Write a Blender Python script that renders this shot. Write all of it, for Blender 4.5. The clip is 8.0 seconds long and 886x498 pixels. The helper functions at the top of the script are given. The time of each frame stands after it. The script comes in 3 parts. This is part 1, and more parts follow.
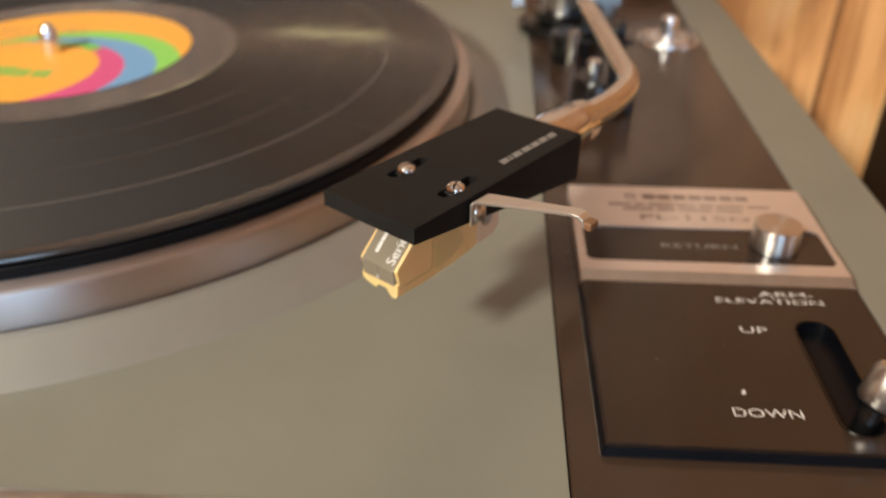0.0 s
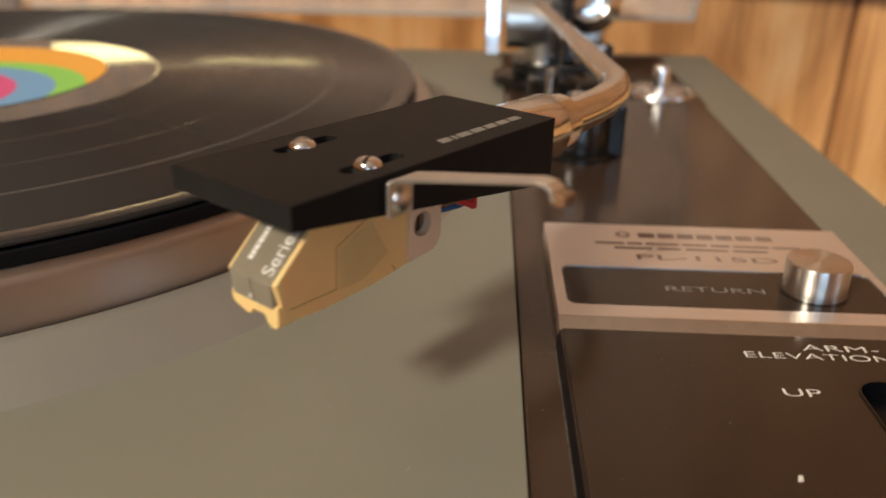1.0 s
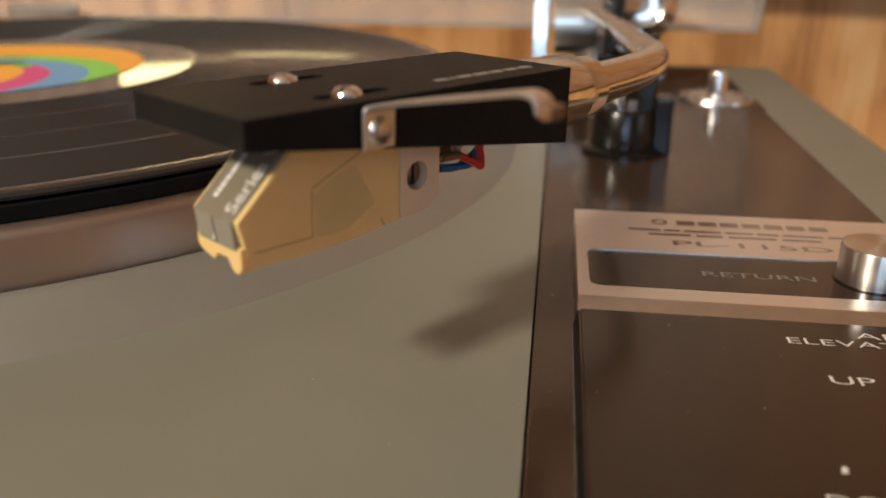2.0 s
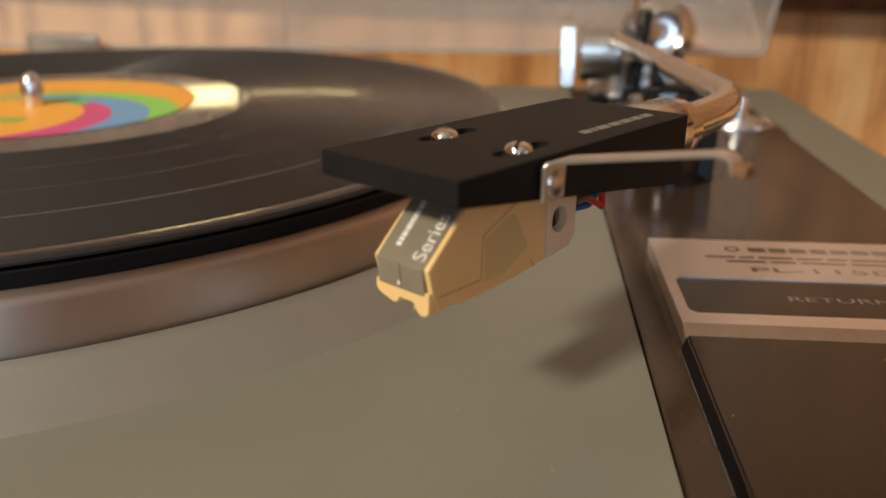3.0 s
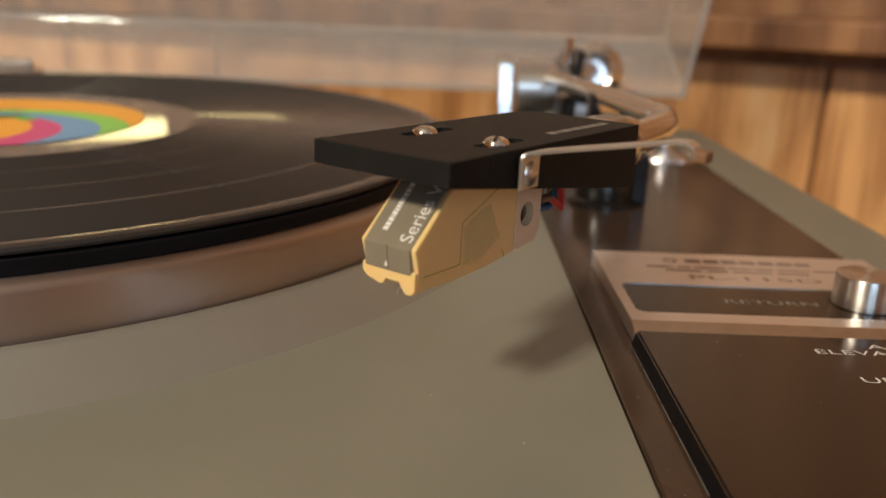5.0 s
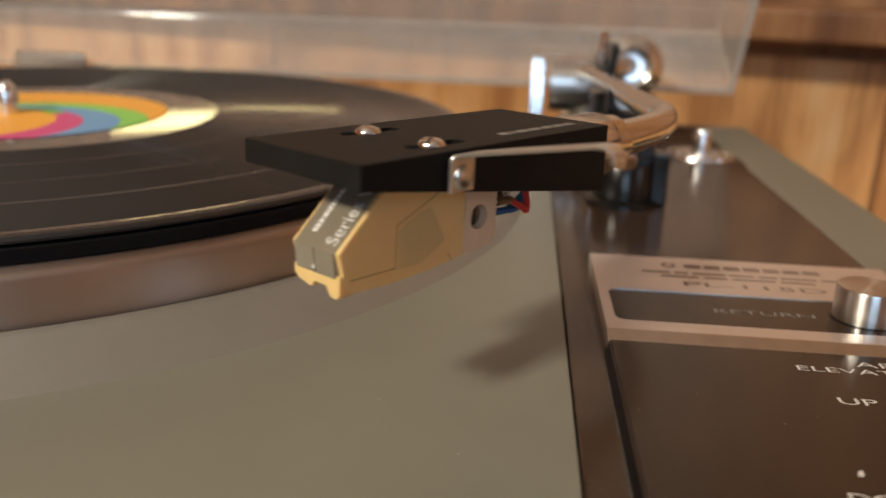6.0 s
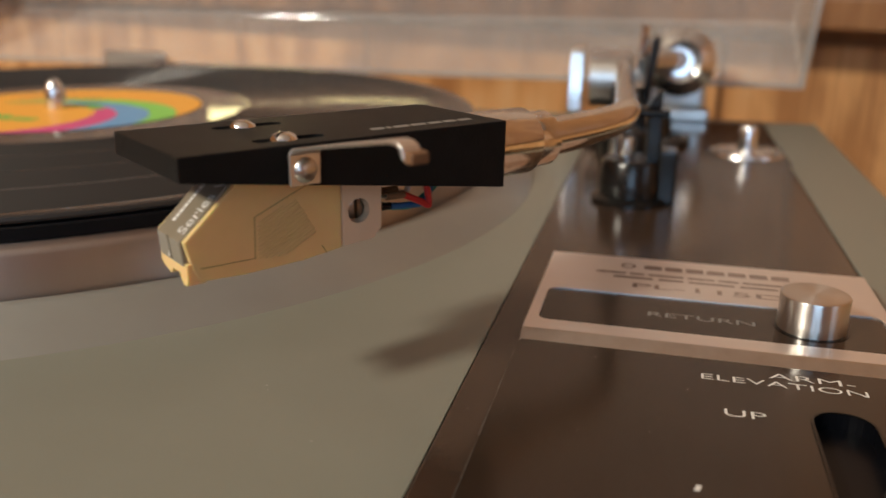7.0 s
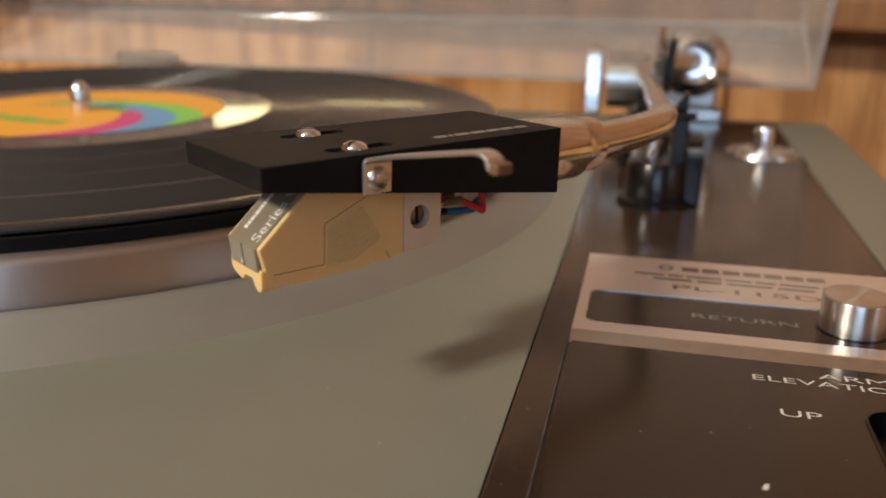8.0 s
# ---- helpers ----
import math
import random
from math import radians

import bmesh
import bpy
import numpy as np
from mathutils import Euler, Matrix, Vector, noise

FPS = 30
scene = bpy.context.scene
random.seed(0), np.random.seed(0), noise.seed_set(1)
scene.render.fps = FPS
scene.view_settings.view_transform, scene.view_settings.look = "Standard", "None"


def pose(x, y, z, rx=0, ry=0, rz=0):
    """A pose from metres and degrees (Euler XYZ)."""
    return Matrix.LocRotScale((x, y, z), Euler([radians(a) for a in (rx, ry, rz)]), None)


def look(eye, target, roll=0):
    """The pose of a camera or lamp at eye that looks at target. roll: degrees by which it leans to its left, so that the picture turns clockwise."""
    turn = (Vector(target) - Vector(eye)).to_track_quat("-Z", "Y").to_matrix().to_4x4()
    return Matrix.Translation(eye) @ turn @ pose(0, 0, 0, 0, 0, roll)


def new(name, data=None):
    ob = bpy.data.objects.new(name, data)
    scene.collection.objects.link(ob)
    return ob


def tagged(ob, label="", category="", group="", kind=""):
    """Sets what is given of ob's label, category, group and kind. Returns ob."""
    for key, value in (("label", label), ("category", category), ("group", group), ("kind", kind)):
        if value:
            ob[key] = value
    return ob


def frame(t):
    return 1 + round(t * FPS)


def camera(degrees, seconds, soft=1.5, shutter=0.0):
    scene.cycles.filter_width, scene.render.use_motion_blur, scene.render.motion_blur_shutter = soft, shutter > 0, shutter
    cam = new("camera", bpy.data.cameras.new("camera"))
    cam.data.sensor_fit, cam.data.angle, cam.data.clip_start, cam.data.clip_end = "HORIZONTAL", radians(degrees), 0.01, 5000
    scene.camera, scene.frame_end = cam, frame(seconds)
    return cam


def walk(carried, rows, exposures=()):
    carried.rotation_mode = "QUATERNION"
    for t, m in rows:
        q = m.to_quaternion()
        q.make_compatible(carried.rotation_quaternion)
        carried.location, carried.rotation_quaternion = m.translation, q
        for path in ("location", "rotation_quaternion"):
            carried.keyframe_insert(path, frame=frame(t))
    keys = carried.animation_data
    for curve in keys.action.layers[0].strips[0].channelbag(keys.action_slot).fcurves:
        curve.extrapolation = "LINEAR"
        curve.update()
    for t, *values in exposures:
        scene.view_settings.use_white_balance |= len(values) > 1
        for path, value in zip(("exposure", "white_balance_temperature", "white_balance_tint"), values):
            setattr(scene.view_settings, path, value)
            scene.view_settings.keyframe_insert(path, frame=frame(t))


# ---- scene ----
cam = camera(56.46, 8.0, soft=1.5, shutter=0.5)
cam.data.dof.use_dof = True
cam.data.dof.focus_distance = 0.14
cam.data.dof.aperture_fstop = 16.0
# seconds, place in metres, turn in degrees
ROWS = [
    (0.0, 0.16301, -0.29091, 0.12311, 57.794, -0.042, 3.386),
    (0.3, 0.16126, -0.27516, 0.10114, 62.527, -0.016, 2.046),
    (0.5, 0.16276, -0.26879, 0.09007, 63.808, -0.231, 2.183),
    (1.0, 0.17247, -0.25088, 0.08075, 65.778, -0.742, 3.029),
    (1.2, 0.17707, -0.24702, 0.07771, 66.444, -0.891, 3.804),
    (2.3, 0.18257, -0.24265, 0.06262, 69.067, -0.073, 8.301),
    (2.5, 0.17830, -0.24814, 0.06641, 69.534, 0.236, 7.756),
    (2.7, 0.17031, -0.25029, 0.06748, 69.966, 0.315, 6.357),
    (3.0, 0.15713, -0.25292, 0.07131, 69.427, 0.122, 5.451),
    (3.5, 0.15619, -0.25938, 0.07330, 69.172, -0.575, 3.902),
    (4.0, 0.15458, -0.26286, 0.06990, 70.177, -1.088, 2.737),
    (4.5, 0.14839, -0.26552, 0.06412, 72.032, -2.086, 1.227),
    (5.0, 0.14886, -0.26431, 0.06561, 72.737, -2.091, 0.312),
    (5.2, 0.14856, -0.26266, 0.06527, 72.734, -2.208, 0.206),
    (6.3, 0.18773, -0.25595, 0.06716, 71.803, -1.421, 9.218),
    (6.5, 0.20159, -0.25194, 0.06684, 71.807, -1.206, 11.545),
    (6.8, 0.21148, -0.25142, 0.06672, 71.929, -0.469, 14.046),
    (7.0, 0.20999, -0.25382, 0.06759, 71.662, -0.340, 14.651),
    (7.5, 0.20761, -0.25873, 0.07043, 71.760, -0.163, 14.710),
    (8.0, 0.19960, -0.25896, 0.06986, 71.423, -0.348, 14.087),
]
walk(
    cam,
    [(t, pose(x, y, z, rx, ry, rz)) for t, x, y, z, rx, ry, rz in ROWS],
    [(0.0, -0.30, 6550, 10), (0.5, -0.44, 6800, 10), (1.0, -0.57, 6950, 10), (2.5, -0.71, 6950, 10), (3.5, -0.74, 6950, 10), (4.5, -0.79, 7050, 10), (5.2, -0.79, 7100, 10), (6.5, -0.75, 6700, 10), (8.0, -0.76, 6650, 10)],
)

# ---------------------------------------------------------------- light
world = bpy.data.worlds.new("room_air")
scene.world = world
world.use_nodes = True
world.node_tree.nodes["Background"].inputs[0].default_value = (0.5, 0.42, 0.36, 1)
world.node_tree.nodes["Background"].inputs[1].default_value = 0.02


def area_lamp(name, place, target, sx, sy, watts, colour):
    data = bpy.data.lights.new(name, "AREA")
    data.shape, data.size, data.size_y = "RECTANGLE", sx, sy
    data.energy, data.color = watts, colour
    ob = new(name, data)
    ob.matrix_world = look(place, target)
    return ob


# lamp behind and to the left of the camera: it throws the cartridge's shadow
area_lamp("room_lamp_light", (-0.89, -1.37, 1.17), (0.15, -0.13, 0.0), 0.20, 0.20, 67.0, (1.0, 0.93, 0.80))
# daylight of a window in the wall facing the turntable
area_lamp("window_light", (0.35, -3.15, 0.75), (0.30, 0.0, 0.45), 1.2, 1.3, 34.0, (0.44, 0.70, 1.0))
# daylight of a second window in the side wall
area_lamp("side_window_light", (2.25, -1.15, 0.75), (0.30, -0.15, 0.15), 0.8, 0.9, 6.5, (0.44, 0.70, 1.0))
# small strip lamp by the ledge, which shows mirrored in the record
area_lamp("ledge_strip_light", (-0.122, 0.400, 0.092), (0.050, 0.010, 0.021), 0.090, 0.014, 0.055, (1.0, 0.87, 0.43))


# ---------------------------------------------------------------- materials
def material(name, colour, rough=0.5, metal=0.0, spec=0.5):
    m = bpy.data.materials.new(name)
    m.use_nodes = True
    b = m.node_tree.nodes["Principled BSDF"]
    b.inputs["Base Color"].default_value = (*colour, 1)
    b.inputs["Roughness"].default_value = rough
    b.inputs["Metallic"].default_value = metal
    b.inputs["Specular IOR Level"].default_value = spec
    return m


def node(m, kind, **values):
    n = m.node_tree.nodes.new(kind)
    for k, v in values.items():
        n.inputs[k].default_value = v
    return n


def link(m, a, b):
    m.node_tree.links.new(a, b)


def bsdf(m):
    return m.node_tree.nodes["Principled BSDF"]


def coords(m, stretch=(1, 1, 1)):
    tc = node(m, "ShaderNodeTexCoord")
    mp = node(m, "ShaderNodeMapping", Scale=stretch)
    link(m, tc.outputs["Object"], mp.inputs["Vector"])
    return mp.outputs["Vector"]


def ramp(m, fac, stops):
    r = node(m, "ShaderNodeValToRGB")
    e = r.color_ramp.elements
    while len(e) < len(stops):
        e.new(0.5)
    for i, (p, c) in enumerate(stops):
        e[i].position, e[i].color = p, (*c, 1)
    link(m, fac, r.inputs["Fac"])
    return r.outputs["Color"]


def mottled(name, c1, c2, scale, rough=(0.4, 0.5), metal=0.0, grain=2500.0, bump=0.06, spec=0.5, stretch=(1, 1, 1)):
    """A surface with broad stains, fine grain in its relief and an uneven gloss."""
    m = material(name, c1, rough[0], metal, spec)
    vec = coords(m, stretch)
    n1 = node(m, "ShaderNodeTexNoise", Scale=scale, Detail=6.0, Roughness=0.6)
    n2 = node(m, "ShaderNodeTexNoise", Scale=grain, Detail=3.0)
    link(m, vec, n1.inputs["Vector"])
    link(m, vec, n2.inputs["Vector"])
    link(m, ramp(m, n1.outputs["Fac"], [(0.3, c1), (0.7, c2)]), bsdf(m).inputs["Base Color"])
    r = node(m, "ShaderNodeMapRange")
    r.inputs["To Min"].default_value, r.inputs["To Max"].default_value = rough
    link(m, n1.outputs["Fac"], r.inputs["Value"])
    link(m, r.outputs["Result"], bsdf(m).inputs["Roughness"])
    b = node(m, "ShaderNodeBump", Strength=bump, Distance=0.0002)
    link(m, n2.outputs["Fac"], b.inputs["Height"])
    link(m, b.outputs["Normal"], bsdf(m).inputs["Normal"])
    return m


DECK = mottled("deck_paint", (0.236, 0.235, 0.190), (0.260, 0.259, 0.211), 22, (0.31, 0.37), 0.25, 3200, 0.10)
BRIM = mottled("satin_brim_lacquer", (0.35, 0.345, 0.31), (0.40, 0.395, 0.355), 22, (0.40, 0.46), 0.65, 3200, 0.12)
PANEL = mottled("brown_panel", (0.040, 0.0235, 0.0155), (0.050, 0.030, 0.0195), 40, (0.15, 0.19), 0.0, 2600, 0.0)
BLOCK = mottled("dark_block", (0.024, 0.0145, 0.0095), (0.031, 0.0185, 0.012), 45, (0.17, 0.21), 0.0, 3000, 0.0)
PLATE = mottled("brushed_plate", (0.84, 0.78, 0.74), (0.90, 0.84, 0.80), 30, (0.34, 0.42), 0.85, 700, 0.10, stretch=(0.05, 1, 1))
KNOB = mottled("turned_aluminium", (0.66, 0.64, 0.61), (0.74, 0.72, 0.69), 60, (0.27, 0.34), 1.0, 1500, 0.05)
CHROME = mottled("chrome", (0.78, 0.77, 0.75), (0.82, 0.81, 0.79), 80, (0.06, 0.11), 1.0, 900, 0.01)
SATIN = mottled("satin_chrome", (0.80, 0.79, 0.78), (0.84, 0.83, 0.82), 80, (0.19, 0.25), 1.0, 900, 0.01)
TUBE = mottled("satin_chrome_tube", (0.72, 0.67, 0.60), (0.78, 0.73, 0.66), 90, (0.11, 0.16), 1.0, 900, 0.02)
STEEL = mottled("dull_steel", (0.62, 0.60, 0.57), (0.70, 0.68, 0.65), 300, (0.24, 0.36), 1.0, 3000, 0.08)
TARNISH = mottled("tarnished_screw", (0.20, 0.165, 0.14), (0.30, 0.25, 0.21), 400, (0.28, 0.4), 1.0, 3000, 0.08)
FINGER = mottled("aluminium_strip", (0.72, 0.685, 0.63), (0.79, 0.755, 0.70), 200, (0.26, 0.36), 0.9, 2500, 0.06)
SHELL = mottled("black_anodised", (0.0115, 0.0106, 0.0098), (0.0165, 0.0152, 0.0140), 120, (0.42, 0.52), 0.0, 2200, 0.6, spec=0.07)
RUBBER = mottled("black_rubber", (0.0022, 0.0026, 0.004), (0.0035, 0.004, 0.006), 60, (0.30, 0.42), 0.0, 1200, 0.05, spec=0.2)
BLACK = mottled("black_plastic", (0.0035, 0.0033, 0.0033), (0.006, 0.0055, 0.0052), 90, (0.18, 0.28), 0.0, 2500, 0.05)
CREAM = mottled("cream_plastic", (0.84, 0.525, 0.215), (0.88, 0.565, 0.24), 160, (0.36, 0.46), 0.0, 3000, 0.05, spec=0.85)
bsdf(CREAM).inputs["Subsurface Weight"].default_value = 0.35
bsdf(CREAM).inputs["Subsurface Radius"].default_value = (1.0, 0.36, 0.10)
bsdf(CREAM).inputs["Subsurface Scale"].default_value = 0.004
MOUNT = mottled("pale_mount_plastic", (0.73, 0.515, 0.335), (0.79, 0.565, 0.38), 160, (0.32, 0.40), 0.0, 3000, 0.05)
SHROUD = mottled("grey_shroud_plastic", (0.205, 0.172, 0.122), (0.225, 0.19, 0.137), 160, (0.25, 0.33), 0.0, 3600, 0.12)
DARK = material("groove_dark", (0.010, 0.008, 0.006), 0.7)
WHITE = mottled("white_print", (0.70, 0.67, 0.62), (0.76, 0.73, 0.68), 500, (0.5, 0.6), 0.0)
GREYPRINT = mottled("grey_print", (0.19, 0.175, 0.155), (0.23, 0.21, 0.19), 500, (0.5, 0.6), 0.0)
BROWNPRINT = mottled("brown_print", (0.25, 0.18, 0.15), (0.30, 0.22, 0.18), 500, (0.5, 0.6), 0.0)
LABELGREEN = material("label_green_print", (0.16, 0.50, 0.09), 0.6)
# the rim's upright light and dark blotches are reflections of the room, painted in
PLATTER = mottled("spun_aluminium_rim", (0.53, 0.475, 0.44), (0.65, 0.585, 0.545), 26, (0.36, 0.42), 1.0, 600, 0.03, stretch=(1, 1, 0.2))


def lathe_turned(m, strength):
    """Fine rings left by the lathe draw the gloss out across them."""
    t = node(m, "ShaderNodeTangent")
    t.direction_type, t.axis = "RADIAL", "Z"
    link(m, t.outputs[0], bsdf(m).inputs["Tangent"])
    bsdf(m).inputs["Anisotropic"].default_value = strength
    bsdf(m).inputs["Anisotropic Rotation"].default_value = 0.25


lathe_turned(PLATTER, 0.9)
lathe_turned(KNOB, 0.8)
lathe_turned(BRIM, 0.85)
RED = material("red_wire", (0.55, 0.02, 0.02), 0.45)
BLUE = material("blue_wire", (0.012, 0.10, 0.26), 0.45)
GREENW = material("green_wire", (0.015, 0.20, 0.16), 0.45)
WHITEW = material("white_wire", (0.7, 0.62, 0.52), 0.45)
BRASS = mottled("brown_tip", (0.16, 0.08, 0.04), (0.22, 0.11, 0.05), 200, (0.4, 0.5))
SEAMTAN = material("tan_parting", (0.34, 0.20, 0.06), 0.6)
DUST = material("dust", (0.48, 0.45, 0.40), 0.9)
CEIL = mottled("ceiling_paint", (0.76, 0.72, 0.66), (0.80, 0.76, 0.70), 3, (0.7, 0.8), 0.0, 400, 0.1)
CARPET = mottled("carpet", (0.16, 0.11, 0.08), (0.22, 0.15, 0.10), 40, (0.9, 0.95), 0.0, 900, 0.6)


def wood(name, c1, c2, c3, rough):
    """Varnished boards with an upright grain, swirling in places."""
    m = material(name, c2, rough)
    tc = node(m, "ShaderNodeTexCoord")
    oi = node(m, "ShaderNodeObjectInfo")
    sh = node(m, "ShaderNodeVectorMath")
    sh.operation = "SCALE"
    sh.inputs["Scale"].default_value = 7.0
    comb = node(m, "ShaderNodeCombineXYZ")
    for k in ("X", "Y", "Z"):
        link(m, oi.outputs["Random"], comb.inputs[k])
    link(m, comb.outputs["Vector"], sh.inputs[0])
    add = node(m, "ShaderNodeVectorMath")
    link(m, tc.outputs["Object"], add.inputs[0])
    link(m, sh.outputs["Vector"], add.inputs[1])
    mp = node(m, "ShaderNodeMapping", Scale=(1.0, 1.0, 0.42))
    link(m, add.outputs["Vector"], mp.inputs["Vector"])
    warp = node(m, "ShaderNodeTexNoise", Scale=11.0, Detail=5.0, Distortion=2.6)
    link(m, mp.outputs["Vector"], warp.inputs["Vector"])
    wv = node(m, "ShaderNodeTexWave", Scale=5.0, Distortion=13.0, Detail=3.0)
    wv.inputs["Detail Scale"].default_value = 1.1
    wv.wave_type, wv.bands_direction = "BANDS", "X"
    link(m, mp.outputs["Vector"], wv.inputs["Vector"])
    mp2 = node(m, "ShaderNodeMapping", Scale=(1.0, 1.0, 0.03))
    link(m, add.outputs["Vector"], mp2.inputs["Vector"])
    fine = node(m, "ShaderNodeTexNoise", Scale=420.0, Detail=4.0)
    link(m, mp2.outputs["Vector"], fine.inputs["Vector"])
    mix = node(m, "ShaderNodeMath")
    mix.operation = "MULTIPLY_ADD"
    mix.inputs[1].default_value = 0.32
    link(m, fine.outputs["Fac"], mix.inputs[0])
    half = node(m, "ShaderNodeMath")
    half.operation = "MULTIPLY"
    half.inputs[1].default_value = 0.15
    link(m, wv.outputs["Fac"], half.inputs[0])
    sumn = node(m, "ShaderNodeMath")
    sumn.operation = "MULTIPLY_ADD"
    sumn.inputs[1].default_value = 0.46
    link(m, warp.outputs["Fac"], sumn.inputs[0])
    link(m, half.outputs[0], sumn.inputs[2])
    link(m, sumn.outputs[0], mix.inputs[2])
    link(m, ramp(m, mix.outputs[0], [(0.36, c1), (0.49, c2), (0.61, c3)]), bsdf(m).inputs["Base Color"])
    b = node(m, "ShaderNodeBump", Strength=0.08, Distance=0.0006)
    link(m, fine.outputs["Fac"], b.inputs["Height"])
    link(m, b.outputs["Normal"], bsdf(m).inputs["Normal"])
    return m


WOOD = wood("varnished_panelling", (0.50, 0.225, 0.080), (0.82, 0.420, 0.162), (0.90, 0.55, 0.26), 0.38)
RAILWOOD = wood("varnished_rail", (0.17, 0.07, 0.027), (0.33, 0.15, 0.06), (0.44, 0.22, 0.09), 0.36)

# the same panelling in darker tones: its shade is put into the colour
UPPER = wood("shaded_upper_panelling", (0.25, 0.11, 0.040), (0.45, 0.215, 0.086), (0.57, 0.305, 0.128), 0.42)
DUSTGREY = material("grey_dust", (0.13, 0.115, 0.10), 0.9)


def vinyl():
    """Black vinyl, smooth inside the grooves, with paler bands between the tracks."""
    m = material("black_vinyl", (0.012, 0.011, 0.011), 0.26, 0.0, 0.65)
    p = bsdf(m)
    tc = node(m, "ShaderNodeTexCoord")
    sep = node(m, "ShaderNodeSeparateXYZ")
    link(m, tc.outputs["Object"], sep.inputs[0])
    com = node(m, "ShaderNodeCombineXYZ")
    link(m, sep.outputs["X"], com.inputs["X"])
    link(m, sep.outputs["Y"], com.inputs["Y"])
    ln = node(m, "ShaderNodeVectorMath")
    ln.operation = "LENGTH"
    link(m, com.outputs[0], ln.inputs[0])
    r = node(m, "ShaderNodeMapRange")
    r.inputs["From Max"].default_value = 0.16
    link(m, ln.outputs["Value"], r.inputs["Value"])
    fac = r.outputs["Result"]
    stops = [(0.0, (0.075, 0.072, 0.072))]
    k = 0.16
    base, gap = (0.027, 0.0255, 0.025), (0.095, 0.090, 0.085)
    for rad in (0.0665,):
        stops += [(rad / k - 0.002, (0.075, 0.072, 0.072)), (rad / k + 0.002, base)]
    for rad in (0.0865, 0.1060, 0.1250):
        stops += [(rad / k - 0.0016, base), (rad / k, gap), (rad / k + 0.0016, base)]
    link(m, ramp(m, fac, stops), p.inputs["Base Color"])
    nz = node(m, "ShaderNodeTexNoise", Scale=1.0, Detail=5.0)
    nz.noise_dimensions = "1D"
    sc = node(m, "ShaderNodeMath")
    sc.operation = "MULTIPLY"
    sc.inputs[1].default_value = 1400.0
    link(m, ln.outputs["Value"], sc.inputs[0])
    link(m, sc.outputs[0], nz.inputs["W"])
    rr = node(m, "ShaderNodeMapRange")
    rr.inputs["To Min"].default_value, rr.inputs["To Max"].default_value = 0.12, 0.21
    link(m, nz.outputs["Fac"], rr.inputs["Value"])
    gl = node(m, "ShaderNodeMath")
    gl.operation = "GREATER_THAN"
    gl.inputs[1].default_value = 0.0662
    link(m, ln.outputs["Value"], gl.inputs[0])
    ro = node(m, "ShaderNodeMix")
    link(m, gl.outputs[0], ro.inputs[0])
    ro.inputs[2].default_value = 0.045
    link(m, rr.outputs["Result"], ro.inputs[3])
    link(m, ro.outputs[0], p.inputs["Roughness"])
    return m


VINYL = vinyl()


def label_paper():
    """Orange paper with four printed discs, one in the other, set off to one side."""
    m = material("label_paper", (0.9, 0.45, 0.08), 0.55)
    tc = node(m, "ShaderNodeTexCoord")
    colour = None
    rings = [
        ((0.0, 0.0), 0.0520, (0.90, 0.42, 0.055)),
        ((0.0090, -0.0190), 0.0435, (0.25, 0.62, 0.11)),
        ((0.0055, -0.0235), 0.0400, (0.16, 0.36, 0.62)),
        ((-0.0015, -0.0255), 0.0362, (0.66, 0.08, 0.24)),
        ((-0.0085, -0.0225), 0.0330, (0.90, 0.42, 0.055)),
    ]
    for (cx, cy), rad, c in rings:
        d = node(m, "ShaderNodeVectorMath")
        d.operation = "DISTANCE"
        link(m, tc.outputs["Object"], d.inputs[0])
        d.inputs[1].default_value = (cx, cy, 0.0)
        lt = node(m, "ShaderNodeMath")
        lt.operation = "LESS_THAN"
        lt.inputs[1].default_value = rad
        link(m, d.outputs["Value"], lt.inputs[0])
        if colour is None:
            rgb = node(m, "ShaderNodeRGB")
            rgb.outputs[0].default_value = (*c, 1)
            colour = rgb.outputs[0]
        else:
            mx = node(m, "ShaderNodeMixRGB")
            link(m, lt.outputs[0], mx.inputs["Fac"])
            link(m, colour, mx.inputs["Color1"])
            mx.inputs["Color2"].default_value = (*c, 1)
            colour = mx.outputs["Color"]
    link(m, colour, bsdf(m).inputs["Base Color"])
    return m


LABEL = label_paper()


